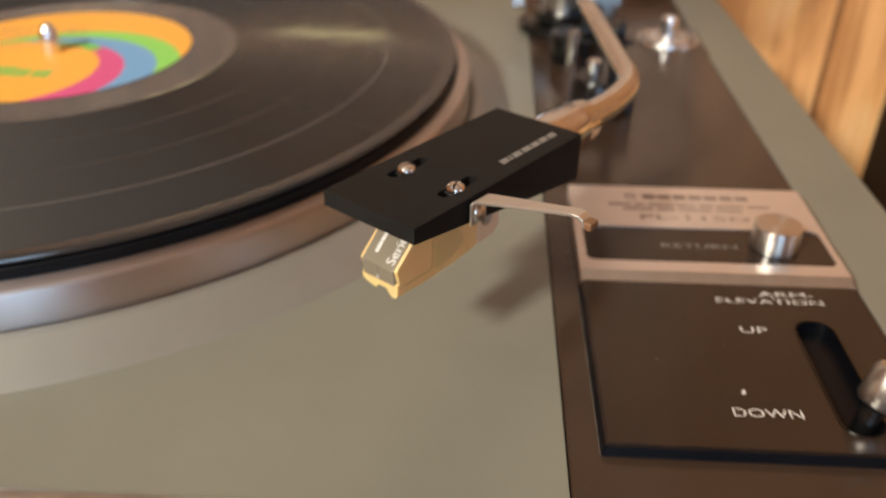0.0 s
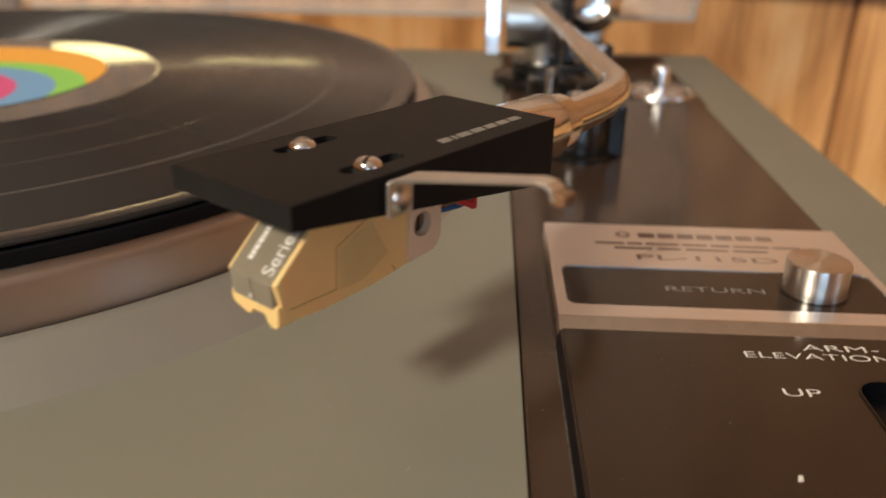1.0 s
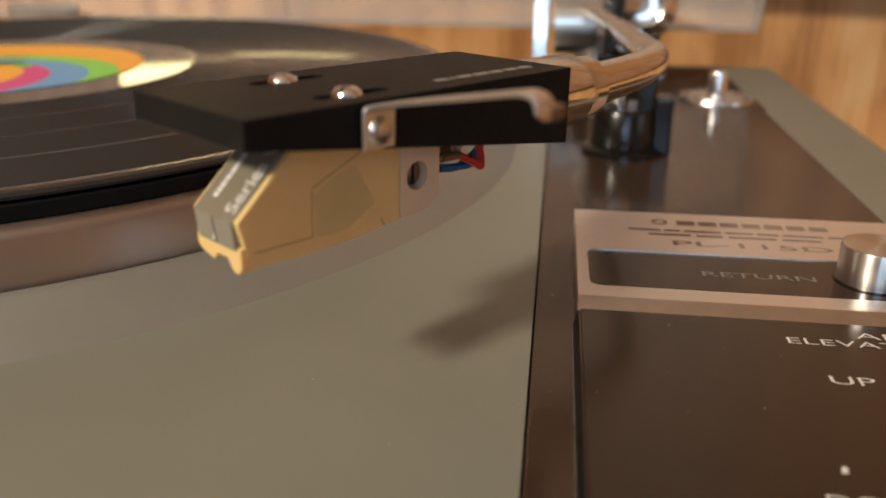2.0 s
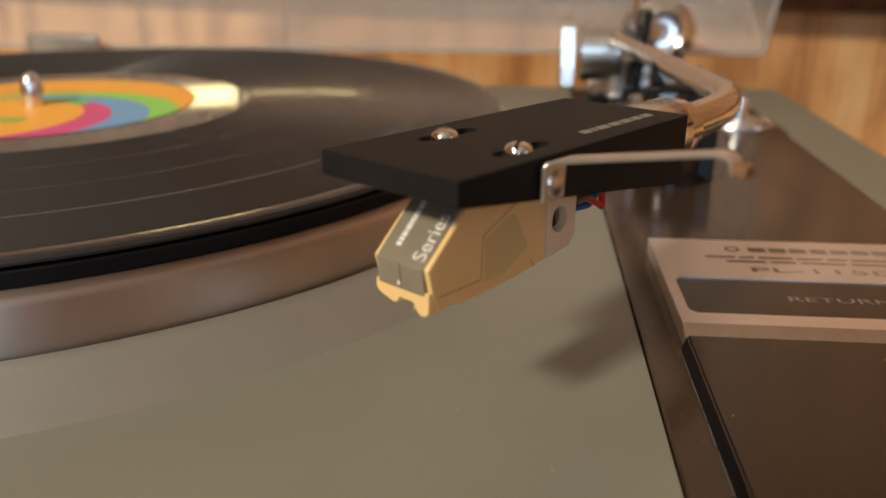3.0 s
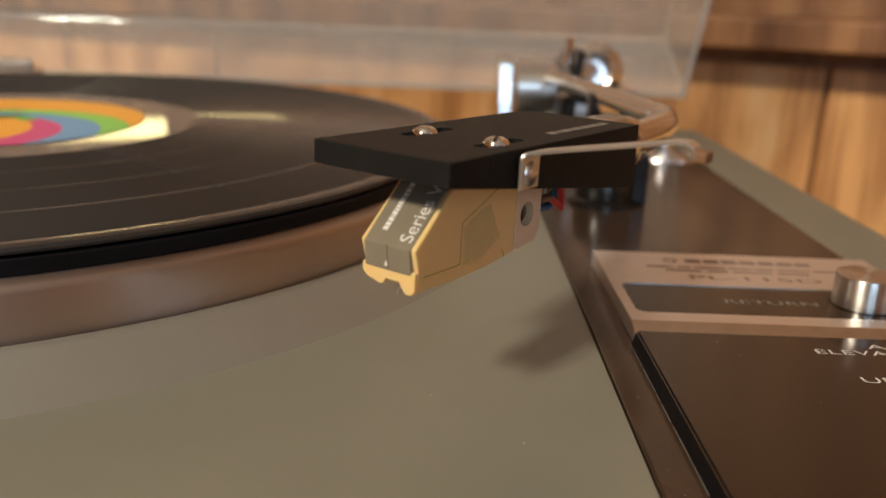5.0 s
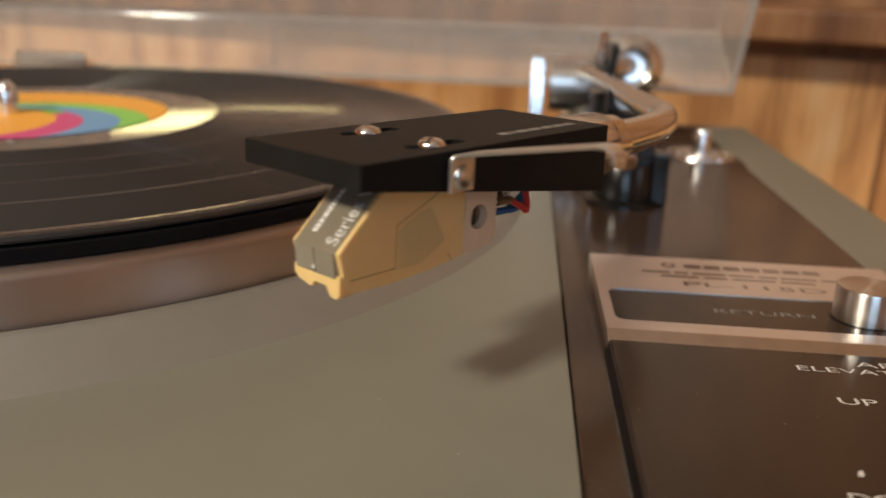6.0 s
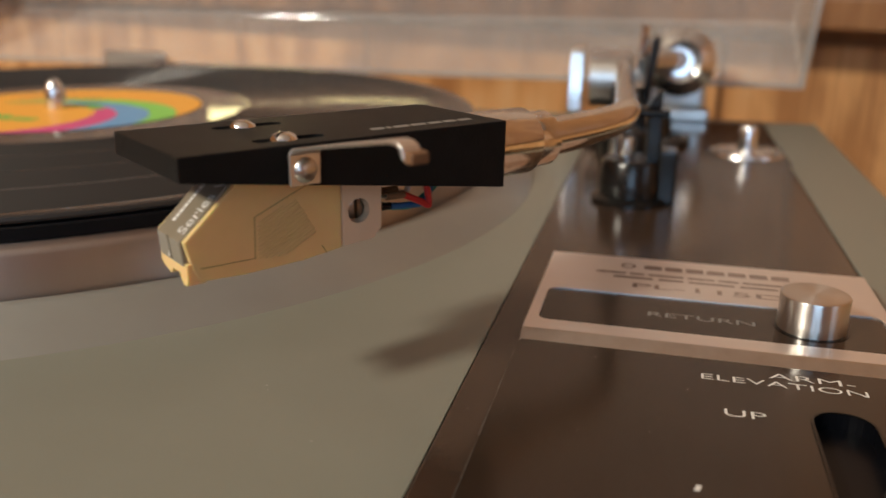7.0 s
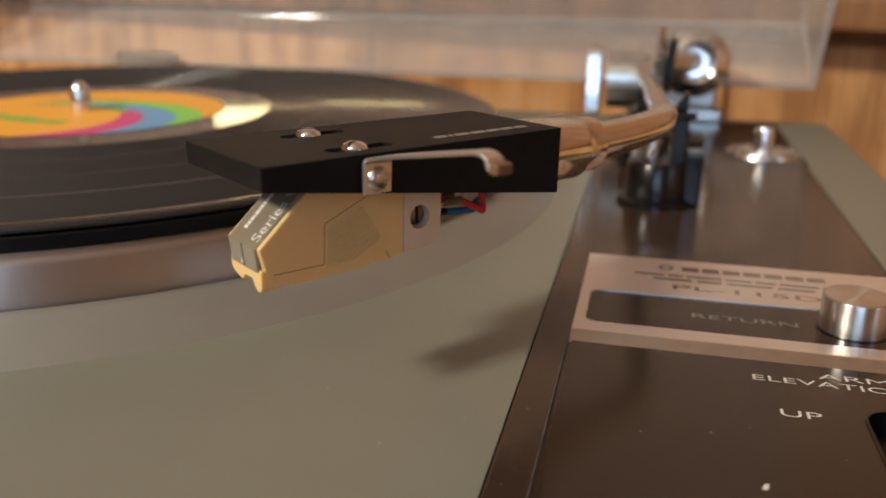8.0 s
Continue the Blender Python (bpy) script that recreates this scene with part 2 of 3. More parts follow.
def acrylic(name, clear, milk, gloss):
    """Clear sheet with a film of dust; clear, milk and gloss add up to one."""
    m = bpy.data.materials.new(name)
    m.use_nodes = True
    t = m.node_tree
    t.nodes.remove(t.nodes["Principled BSDF"])
    out = t.nodes["Material Output"]
    tr = t.nodes.new("ShaderNodeBsdfTransparent")
    tr.inputs["Color"].default_value = (0.97, 0.96, 0.95, 1)
    gl = t.nodes.new("ShaderNodeBsdfGlossy")
    gl.inputs["Roughness"].default_value = 0.07
    df = t.nodes.new("ShaderNodeBsdfDiffuse")
    df.inputs["Color"].default_value = (0.80, 0.76, 0.72, 1)
    m1 = t.nodes.new("ShaderNodeMixShader")
    m1.inputs[0].default_value = gloss / (gloss + milk)
    t.links.new(df.outputs[0], m1.inputs[1])
    t.links.new(gl.outputs[0], m1.inputs[2])
    nz = t.nodes.new("ShaderNodeTexNoise")
    nz.inputs["Scale"].default_value = 35.0
    nz.inputs["Detail"].default_value = 5.0
    tc = t.nodes.new("ShaderNodeTexCoord")
    t.links.new(tc.outputs["Object"], nz.inputs["Vector"])
    mr = t.nodes.new("ShaderNodeMapRange")
    mr.inputs["To Min"].default_value, mr.inputs["To Max"].default_value = (1 - clear) * 0.7, (1 - clear) * 1.3
    t.links.new(nz.outputs["Fac"], mr.inputs["Value"])
    mx = t.nodes.new("ShaderNodeMixShader")
    t.links.new(mr.outputs["Result"], mx.inputs[0])
    t.links.new(tr.outputs[0], mx.inputs[1])
    t.links.new(m1.outputs[0], mx.inputs[2])
    t.links.new(mx.outputs[0], out.inputs["Surface"])
    return m


ACRYLIC = acrylic("clear_acrylic", 0.77, 0.185, 0.045)
HAZE = acrylic("cloudy_acrylic_edge", 0.55, 0.32, 0.13)


# ---------------------------------------------------------------- mesh helpers, in millimetres
MM = 0.001


def part(name, bm, mat, parent, label="", smooth=False):
    bmesh.ops.recalc_face_normals(bm, faces=bm.faces[:])
    me = bpy.data.meshes.new(name)
    bm.to_mesh(me)
    bm.free()
    me.materials.append(mat)
    if smooth:
        for f in me.polygons:
            f.use_smooth = True
        me.set_sharp_from_angle(angle=radians(38))
    ob = new(name, me)
    ob.parent = parent
    if label:
        tagged(ob, label)
    return ob


def thing(name, m, label, category, group="", kind=""):
    ob = new(name)
    ob.empty_display_size = 0.01
    ob.matrix_world = m
    return tagged(ob, label, category, group, kind)


def box(x0, x1, y0, y1, z0, z1, bevel=0.0, seg=2, bm=None):
    bm = bm or bmesh.new()
    r = bmesh.ops.create_cube(bm, size=1.0)
    for v in r["verts"]:
        v.co = Vector(((x0 + x1) / 2 + v.co.x * (x1 - x0), (y0 + y1) / 2 + v.co.y * (y1 - y0), (z0 + z1) / 2 + v.co.z * (z1 - z0))) * MM
    if bevel:
        es = list({e for v in r["verts"] for e in v.link_edges})
        bmesh.ops.bevel(bm, geom=es, offset=bevel * MM, segments=seg, affect="EDGES", profile=0.6)
    return bm


def prism(points, z0, z1, bevel=0.0, seg=2, axis="z", bm=None):
    """An outline given in a plane, pushed from z0 to z1 along the axis."""
    bm = bm or bmesh.new()

    def at(p, z):
        if axis == "z":
            return Vector((p[0], p[1], z)) * MM
        if axis == "y":
            return Vector((p[0], z, p[1])) * MM
        return Vector((z, p[0], p[1])) * MM

    lo = [bm.verts.new(at(p, z0)) for p in points]
    hi = [bm.verts.new(at(p, z1)) for p in points]
    n = len(points)
    fs = [bm.faces.new(lo), bm.faces.new(hi)]
    for i in range(n):
        fs.append(bm.faces.new((lo[i], lo[(i + 1) % n], hi[(i + 1) % n], hi[i])))
    bmesh.ops.recalc_face_normals(bm, faces=fs)
    if bevel:
        es = list({e for f in fs for e in f.edges})
        bmesh.ops.bevel(bm, geom=es, offset=bevel * MM, segments=seg, affect="EDGES", profile=0.6)
    return bm


def rounded(x0, x1, y0, y1, r, n=6):
    pts = []
    for cx, cy, a0 in ((x1 - r, y1 - r, 0), (x0 + r, y1 - r, 90), (x0 + r, y0 + r, 180), (x1 - r, y0 + r, 270)):
        for i in range(n + 1):
            a = radians(a0 + 90 * i / n)
            pts.append((cx + r * math.cos(a), cy + r * math.sin(a)))
    return pts


def turned(profile, n=48, cx=0.0, cy=0.0, bm=None, closed=False):
    """A body of revolution about the upright axis through (cx, cy); profile rows (radius, z)."""
    bm = bm or bmesh.new()
    rings = []
    for r, z in profile:
        if r < 1e-6:
            rings.append([bm.verts.new(Vector((cx, cy, z)) * MM)])
        else:
            rings.append([bm.verts.new(Vector((cx + r * math.cos(2 * math.pi * i / n), cy + r * math.sin(2 * math.pi * i / n), z)) * MM) for i in range(n)])
    pairs = list(zip(rings, rings[1:]))
    if closed:
        pairs.append((rings[-1], rings[0]))
    for a, b in pairs:
        for i in range(n):
            j = (i + 1) % n
            if len(a) == 1 and len(b) == 1:
                continue
            if len(a) == 1:
                bm.faces.new((a[0], b[i], b[j]))
            elif len(b) == 1:
                bm.faces.new((a[i], a[j], b[0]))
            else:
                bm.faces.new((a[i], a[j], b[j], b[i]))
    return bm


def tilted(bm, m):
    bmesh.ops.transform(bm, matrix=m, verts=bm.verts[:])
    return bm


def swept(points, radius, n=16, bm=None):
    """A round tube along points; radius is one number or one for each point."""
    bm = bm or bmesh.new()
    ps = [Vector(p) * MM for p in points]
    rs = radius if isinstance(radius, (list, tuple)) else [radius] * len(ps)
    up = Vector((0.13, 0.21, 0.97)).normalized()
    rings = []
    for i, p in enumerate(ps):
        d = (ps[min(i + 1, len(ps) - 1)] - ps[max(i - 1, 0)]).normalized()
        a = d.cross(up).normalized()
        b = a.cross(d)
        rings.append([bm.verts.new(p + (a * math.cos(2 * math.pi * k / n) + b * math.sin(2 * math.pi * k / n)) * rs[i] * MM) for k in range(n)])
    for a, b in zip(rings, rings[1:]):
        for k in range(n):
            bm.faces.new((a[k], a[(k + 1) % n], b[(k + 1) % n], b[k]))
    bm.faces.new(rings[0])
    bm.faces.new(rings[-1])
    return bm


def smooth_path(points, steps=8):
    """Catmull-Rom points through the ones given."""
    ps = [Vector(p) for p in points]
    ps = [ps[0] * 2 - ps[1]] + ps + [ps[-1] * 2 - ps[-2]]
    out = []
    for i in range(1, len(ps) - 2):
        for k in range(steps):
            t = k / steps
            a, b, c, d = ps[i - 1:i + 3]
            out.append(0.5 * (2 * b + (c - a) * t + (2 * a - 5 * b + 4 * c - d) * t * t + (3 * b - a - 3 * c + d) * t ** 3))
    out.append(ps[-2])
    return [tuple(p) for p in out]


def words(name, text, x, y, z, width, height, mat, parent, turn=0.0, tilt=None, slant=0.0, depth=0.06, weight=0.0):
    """Printed words, their lower left corner at (x, y), drawn to the width and height given."""
    cu = bpy.data.curves.new(name, "FONT")
    cu.body, cu.size, cu.extrude, cu.shear, cu.offset = text, 1.0, 0.0, slant, weight
    tmp = bpy.data.objects.new(name, cu)
    scene.collection.objects.link(tmp)
    bpy.context.view_layer.update()
    me = bpy.data.meshes.new_from_object(tmp.evaluated_get(bpy.context.evaluated_depsgraph_get()))
    bpy.data.objects.remove(tmp)
    co = np.array([v.co[:] for v in me.vertices])
    lo, hi = co.min(0), co.max(0)
    for v in me.vertices:
        v.co = Vector(((v.co.x - lo[0]) / (hi[0] - lo[0]) * width, (v.co.y - lo[1]) / (hi[1] - lo[1]) * height, 0)) * MM
    me.materials.clear()
    me.materials.append(mat)
    ob = new(name, me)
    ob.parent = parent
    ob.matrix_basis = tilt if tilt is not None else pose(x * MM, y * MM, z * MM, 0, 0, turn)
    return ob


def bars(name, x, y, z, widths, height, gap, mat, parent, slant=0.0, label=""):
    """Plain bars in place of a word."""
    bm = bmesh.new()
    for w in widths:
        vs = [bm.verts.new(Vector(p) * MM) for p in ((x, y, z), (x + w, y, z), (x + w + slant, y + height, z), (x + slant, y + height, z))]
        bm.faces.new(vs)
        x += w + gap
    return part(name, bm, mat, parent, label)


# ---------------------------------------------------------------- room
FLOOR_Z = -0.82
WALL_A = 159.2          # the panelled wall stands askew behind the turntable
wall_foot = Vector((0.395, 0.285, 0))


def structure(name, bm, mat, label, category):
    ob = part(name, bm, mat, None)
    return tagged(ob, label, category, kind="structure")


structure("floor", box(-2300, 2300, -3200, 2100, FLOOR_Z * 1000 - 60, FLOOR_Z * 1000), CARPET, "brown carpeted floor of the room", "floor")
structure("ceiling", box(-2300, 2300, -3200, 2100, 1560, 1620), CEIL, "off-white painted ceiling of the room", "ceiling")
structure("wall_west", box(-2360, -2300, -3200, 2100, FLOOR_Z * 1000, 1560), WOOD, "wood-panelled side wall", "wall")
structure("wall_east", box(2300, 2360, -3200, 2100, FLOOR_Z * 1000, 1560), WOOD, "wood-panelled side wall", "wall")
structure("wall_south", box(-2300, 2300, -3260, -3200, FLOOR_Z * 1000, 1560), WOOD, "wood-panelled wall facing the turntable", "wall")

# the panelled wall: x along the wall from right to left, y out of the room
wall_m = Matrix.Translation(wall_foot) @ pose(0, 0, 0, 0, 0, WALL_A)
wall = structure("wall_north", box(-2100, 2900, -40, -6, FLOOR_Z * 1000, 44), RAILWOOD, "back wall behind the varnished wood panels", "wall")
wall.matrix_world = wall_m
edges = [-2050, -1570, -1090, -610, -305, -4, 156, 470, 636, 952, 1110, 1430, 1900, 2400, 2880]
for a, b in zip(edges, edges[1:]):
    ob = part("panel", box(a + 1.6, b - 1.6, -5.9, 0, FLOOR_Z * 1000 + 1, 28, 2.2, 2), WOOD, wall)
ob = part("rail", box(-2050, 2880, 0.4, 48, 39, 58.5, 3, 3), RAILWOOD, wall, "varnished wooden ledge rail")
part("ledge", box(-2050, 2880, -198, 0.2, 45, 57, 0, 1), RAILWOOD, wall, "deep wooden ledge")
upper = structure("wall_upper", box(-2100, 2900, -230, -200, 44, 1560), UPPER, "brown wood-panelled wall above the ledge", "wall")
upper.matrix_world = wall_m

# ---------------------------------------------------------------- stand and plinth
TABLE_Z = -128.0
stand = thing("stand", pose(0.06, 0.0, TABLE_Z * MM), "dark wooden stand under the turntable", "stand")
part("top", box(-250, 250, -215, 190, -24, 0, 2, 2), RAILWOOD, stand)
for sx in (-225, 225):
    for sy in (-190, 165):
        part("leg", box(sx - 20, sx + 20, sy - 20, sy + 20, FLOOR_Z * 1000 - TABLE_Z, -24, 2, 1), RAILWOOD, stand)

SEAM, EDGE, SIDE, FRONT, BACK, LEFT = 181.0, 259.5, 284.0, -188.0, 178.0, -212.0
plinth = thing("turntable_plinth", pose(0, 0, 0), "grey-olive painted turntable plinth with a dark brown arm panel", "turntable")


def deck_mesh():
    """The deck with its round well for the platter."""
    bm = bmesh.new()
    n = 128
    outer = []
    x0, x1, y0, y1 = LEFT + 2, SEAM - 0.25, FRONT + 2, BACK - 2
    for i in range(n):
        a = 2 * math.pi * i / n
        c, s = math.cos(a), math.sin(a)
        k = min((x1 if c > 0 else -x0) / abs(c) if abs(c) > 1e-9 else 1e9, (y1 if s > 0 else -y0) / abs(s) if abs(s) > 1e-9 else 1e9)
        outer.append(bm.verts.new(Vector((k * c, k * s, 0)) * MM))
    for cx, cy in ((x0, y0), (x0, y1), (x1, y0), (x1, y1)):
        v = min(outer, key=lambda q: (q.co - Vector((cx, cy, 0)) * MM).length)
        v.co = Vector((cx, cy, 0)) * MM
    rows = [outer]
    for r, z in ((174.0, 0.0), (157.4, 0.0), (157.2, -0.4), (120.0, -0.4)):
        rows.append([bm.verts.new(Vector((min(r, 1e9) * math.cos(2 * math.pi * i / n), r * math.sin(2 * math.pi * i / n), z)) * MM) for i in range(n)])
    for a, b in zip(rows, rows[1:]):
        for i in range(n):
            bm.faces.new((a[i], a[(i + 1) % n], b[(i + 1) % n], b[i]))
    bm.faces.new(rows[-1])
    return bm


part("deck", deck_mesh(), DECK, plinth, "grey-olive painted metal deck with a round well", smooth=True)
part("brim", turned([(171.6, -0.03), (171.2, 0.15), (160.9, 6.2), (160.0, 6.5), (157.9, 6.5), (157.2, 6.1), (157.1, -0.03)], 160, closed=True), BRIM, plinth, "paler satin brim sloping up round the platter", smooth=True)


def frame_mesh():
    bm = bmesh.new()
    box(LEFT, SIDE, FRONT, BACK, -96, -8, 2.5, 3, bm)
    box(LEFT, SIDE, FRONT, FRONT + 2, -7.9, -0.05, 0, 1, bm)
    box(LEFT, SIDE, BACK - 2, BACK, -7.9, -0.05, 0, 1, bm)
    box(LEFT, LEFT + 2, FRONT + 2, BACK - 2, -7.9, -0.05, 0, 1, bm)
    return bm


part("body", frame_mesh(), DECK, plinth, "grey painted plinth body")
part("front_edge", box(LEFT, SIDE, FRONT - 1.6, FRONT + 1.4, -8, 0.15, 0.8, 2), STEEL, plinth, "pale front edging strip")
part("side_strip", box(EDGE + 0.6, SIDE, FRONT, BACK, -8, 0.0, 0.6, 2), DECK, plinth)
for fx in (LEFT + 40, SIDE - 40):
    for fy in (FRONT + 40, BACK - 40):
        part("foot", turned([(0, -96), (19, -96), (21, -100), (23, -126), (21, TABLE_Z), (0, TABLE_Z)], 24, fx, fy), RUBBER, plinth, smooth=True)

# arm panel
part("arm_panel", box(SEAM + 0.1, EDGE, FRONT + 2, BACK - 9, -7, 0.5, 0.4, 2), PANEL, plinth, "glossy dark brown arm panel")
part("seam_bottom", box(SEAM - 0.7, SEAM + 0.5, FRONT + 2, BACK - 2, -5, -2.5), DARK, plinth)


def block_mesh():
    """The raised control block: a low slab with sloping flanks."""
    bm = bmesh.new()
    x0, x1, y0, y1 = 187.6, 257.6, -172.2, -113.5
    lo = [bm.verts.new(Vector(p) * MM) for p in ((x0, y0, 0.5), (x1, y0, 0.5), (x1, y1, 0.5), (x0, y1, 0.5))]
    hi = [bm.verts.new(Vector(p) * MM) for p in ((x0 + 0.9, y0 + 0.5, 3.5), (x1 - 0.8, y0 + 0.5, 3.5), (x1 - 0.8, y1, 3.5), (x0 + 0.9, y1, 3.5))]
    bm.faces.new(lo)
    bm.faces.new(hi)
    for i in range(4):
        bm.faces.new((lo[i], lo[(i + 1) % 4], hi[(i + 1) % 4], hi[i]))
    bmesh.ops.recalc_face_normals(bm, faces=bm.faces[:])
    bmesh.ops.bevel(bm, geom=[e for e in bm.edges if max(v.co.z for v in e.verts) > 0.003], offset=0.35 * MM, segments=2, affect="EDGES")
    return bm


LEVER = rounded(236.8, 245.6, -166.4, -128.8, 4.0)


def cut(ob, bm):
    """Take the body bm out of ob, once and for good."""
    me = bpy.data.meshes.new("cutter")
    bm.to_mesh(me)
    bm.free()
    tool = new("cutter", me)
    bpy.context.view_layer.update()
    tool.matrix_world = ob.matrix_world
    mod = ob.modifiers.new("cut", "BOOLEAN")
    mod.object, mod.operation, mod.solver = tool, "DIFFERENCE", "EXACT"
    bpy.context.view_layer.update()
    done = bpy.data.meshes.new_from_object(ob.evaluated_get(bpy.context.evaluated_depsgraph_get()))
    done.name = ob.name
    ob.modifiers.clear()
    ob.data = done
    bpy.data.objects.remove(tool)


block = part("control_block", block_mesh(), BLOCK, plinth, "raised dark brown control block")
cut(block, prism(LEVER, -3, 9))
block.data.materials.append(RUBBER)
for f in block.data.polygons:
    if f.normal.z < 0.5:
        f.material_index = 1
part("slot_lining", prism(LEVER, 0.55, 0.75), RUBBER, plinth)
rim = prism(rounded(236.4, 246.0, -166.8, -128.4, 4.4), 3.4, 3.75)
rim_ob = part("slot_rim", rim, BLACK, plinth, "black rim of the lever slot")
cut(rim_ob, prism(LEVER, 3, 6))
words("lettering", "ARM-", 231.8, -118.8, 3.56, 13.6, 2.0, WHITE, plinth, weight=-0.008)
words("lettering", "ELEVATION", 220.8, -121.9, 3.56, 26.0, 2.0, WHITE, plinth, weight=-0.008)
words("lettering", "UP", 223.9, -133.8, 3.56, 6.2, 2.2, WHITE, plinth, weight=-0.008)
words("lettering", "DOWN", 215.6, -162.2, 3.56, 14.2, 2.4, WHITE, plinth, weight=-0.008)
part("print_dot", prism([(218.7, -155.4), (219.5, -155.4), (219.8, -154.1), (219.2, -154.0)], 3.53, 3.58), WHITE, plinth)

lever = part("arm_lever", swept([(241.5, -162.5, 1.0), (243.0, -161.5, 7.0)], 2.4, 20), BLACK, plinth, "arm lifting lever with a metal knob")
part("knob", tilted(turned([(0, -3), (3.4, -3), (4.2, -2.0), (4.3, 4.6), (3.8, 5.6), (0, 5.9)], 32), pose(0.2445, -0.1602, 0.0095, -10, 24, 0)), STEEL, lever, "dull metal lever knob", smooth=True)

# name plate with its sliding return knob
plate = part("name_plate", prism([(-113.4, 0.5), (-113.4, 2.5), (-109.9, 4.1), (-109.5, 4.2), (-62.8, 4.2), (-62.8, 0.5)], 188.3, 257.6, 0.12, 1, axis="x"), PLATE, plinth, "brushed aluminium name plate")
plate.data.materials.append(STEEL)
for f in plate.data.polygons:
    if f.normal.y < -0.2:
        f.material_index = 1
SLOT = rounded(190.5, 255.8, -105.0, -87.0, 2.2)
cut(plate, prism(SLOT, 3.78, 9))
part("slot_field", prism(rounded(190.55, 255.75, -104.95, -87.05, 2.2), 3.80, 3.93), BLOCK, plinth, "dark brown slot field")
words("lettering", "RETURN", 211.4, -97.5, 3.96, 20.2, 2.2, GREYPRINT, plinth)
words("lettering", "PL-115D", 207.8, -82.9, 4.25, 31.0, 2.6, BROWNPRINT, plinth, weight=0.004)
bars("print_bar", 210.0, -70.6, 4.25, [3.8] * 7, 2.7, 0.75, BROWNPRINT, plinth, label="brown printed bars")
part("print_badge", turned([(1.05, 4.25), (1.7, 4.25)], 24, 206.4, -69.1), BROWNPRINT, plinth)
bars("print_bar", 199.5, -74.8, 4.25, [6.5, 3.2, 7.5, 5.6, 4.2, 8.0, 6.2], 1.1, 0.9, BROWNPRINT, plinth, label="thin brown printed bars")
bars("print_bar", 203.5, -77.4, 4.25, [8.5, 5.2, 9.5, 7.6], 1.1, 1.2, BROWNPRINT, plinth, label="thin brown printed bars")
part("return_knob", turned([(0, 3.6), (6.3, 3.6), (6.3, 10.5), (6.18, 10.78), (5.95, 10.9), (5.7, 10.92), (0, 10.95)], 64, 241.8, -95.2), KNOB, plinth, "turned aluminium return knob", smooth=True)
part("knob_collar", turned([(0, 3.9), (6.9, 3.94), (6.9, 4.1), (0, 4.15)], 48, 241.8, -95.2), BLACK, plinth, smooth=True)

# chrome post with its ring, for the record adapter
adapter = thing("adapter_post", pose(0.2455, 0.093, 0.0005), "chrome record adapter post in a round dish on the arm panel", "adapter post")
part("post", turned([(0, 0.4), (3.6, 0.4), (3.5, 10.0), (3.2, 10.7), (0, 10.9)], 28), SATIN, adapter, smooth=True)
part("hub", turned([(0, 0.3), (10.2, 0.3), (9.6, 1.2), (3.4, 1.8), (0, 1.8)], 40), SATIN, adapter, smooth=True)
part("ring", turned([(12.0, 0.1), (14.3, 0.1), (14.0, 0.9), (13.0, 1.1), (12.2, 0.7)], 56, closed=True), SATIN, adapter, "bright chrome ring", smooth=True)
part("dish", turned([(0, 0.05), (12.0, 0.05), (12.0, 0.15), (0, 0.15)], 56), BLACK, adapter, smooth=True)
part("tray", prism(rounded(-13.0, 15.0, -21.0, 14.0, 2.0), 0.02, 0.06), PANEL, adapter)

# ---------------------------------------------------------------- platter and record
platter = thing("platter", pose(0, 0, 0), "spun aluminium platter with a black rubber mat", "platter")
part("rim", turned([(120, 3.4), (155.6, 3.4), (156.2, 3.9), (156.2, 8.0), (156.2, 14.8), (155.6, 15.8), (154.6, 16.2), (120, 16.2)], 160), PLATTER, platter, "bare spun aluminium rim", smooth=True)
part("hub", turned([(0, 0.9), (90, 0.9), (122, 3.4), (122, 16.1), (0, 16.1)], 64), BLACK, platter)
part("rubber_mat", turned([(0, 16.3), (151.0, 16.3), (151.3, 16.6), (151.3, 19.2), (151.0, 19.5), (146, 19.5), (0, 19.5)], 160), RUBBER, platter, "black rubber mat", smooth=True)
part("spindle", turned([(0, 19.0), (3.55, 19.0), (3.55, 24.5), (3.45, 26.5), (3.05, 28.8), (2.3, 30.7), (1.3, 31.8), (0, 32.1)], 32), SATIN, platter, "bright steel spindle", smooth=True)

record = thing("record", pose(0, 0, 0.0196), "black vinyl record with a colourful paper label on the platter", "record")
GAPS = (86.5, 106.0, 125.0)     # bare bands between the tracks
PITCH, DEPTH = 0.32, 0.115
grooves = []
radius = 146.2
while radius > 67.6:
    if all(abs(radius - g) > 0.17 for g in GAPS):
        grooves += [(radius, 1.72), (radius - PITCH / 2, 1.72 - DEPTH)]
    elif abs(radius - PITCH / 2 - min(GAPS, key=lambda g: abs(g - radius))) < 0.34:
        grooves.append((radius, 1.72))
    radius -= PITCH
disc = part("disc", turned([(3.7, 0), (149.6, 0), (150.6, 0.5), (150.8, 1.1), (150.5, 1.75), (149.7, 2.05), (148.4, 2.0), (146.6, 1.75)] + grooves + [(67.2, 1.72), (66.4, 1.62), (52.5, 1.60), (3.7, 1.60)], 192, closed=True), VINYL, record, "glossy black grooved vinyl", smooth=True)
for f in disc.data.polygons:
    if f.center.xy.length < 0.0675:
        f.use_smooth = False
label_ob = part("label", turned([(3.8, 1.66), (50.0, 1.66), (50.2, 1.80), (3.8, 1.80)], 96, closed=True), LABEL, record, "orange paper label with green, blue and pink rings")
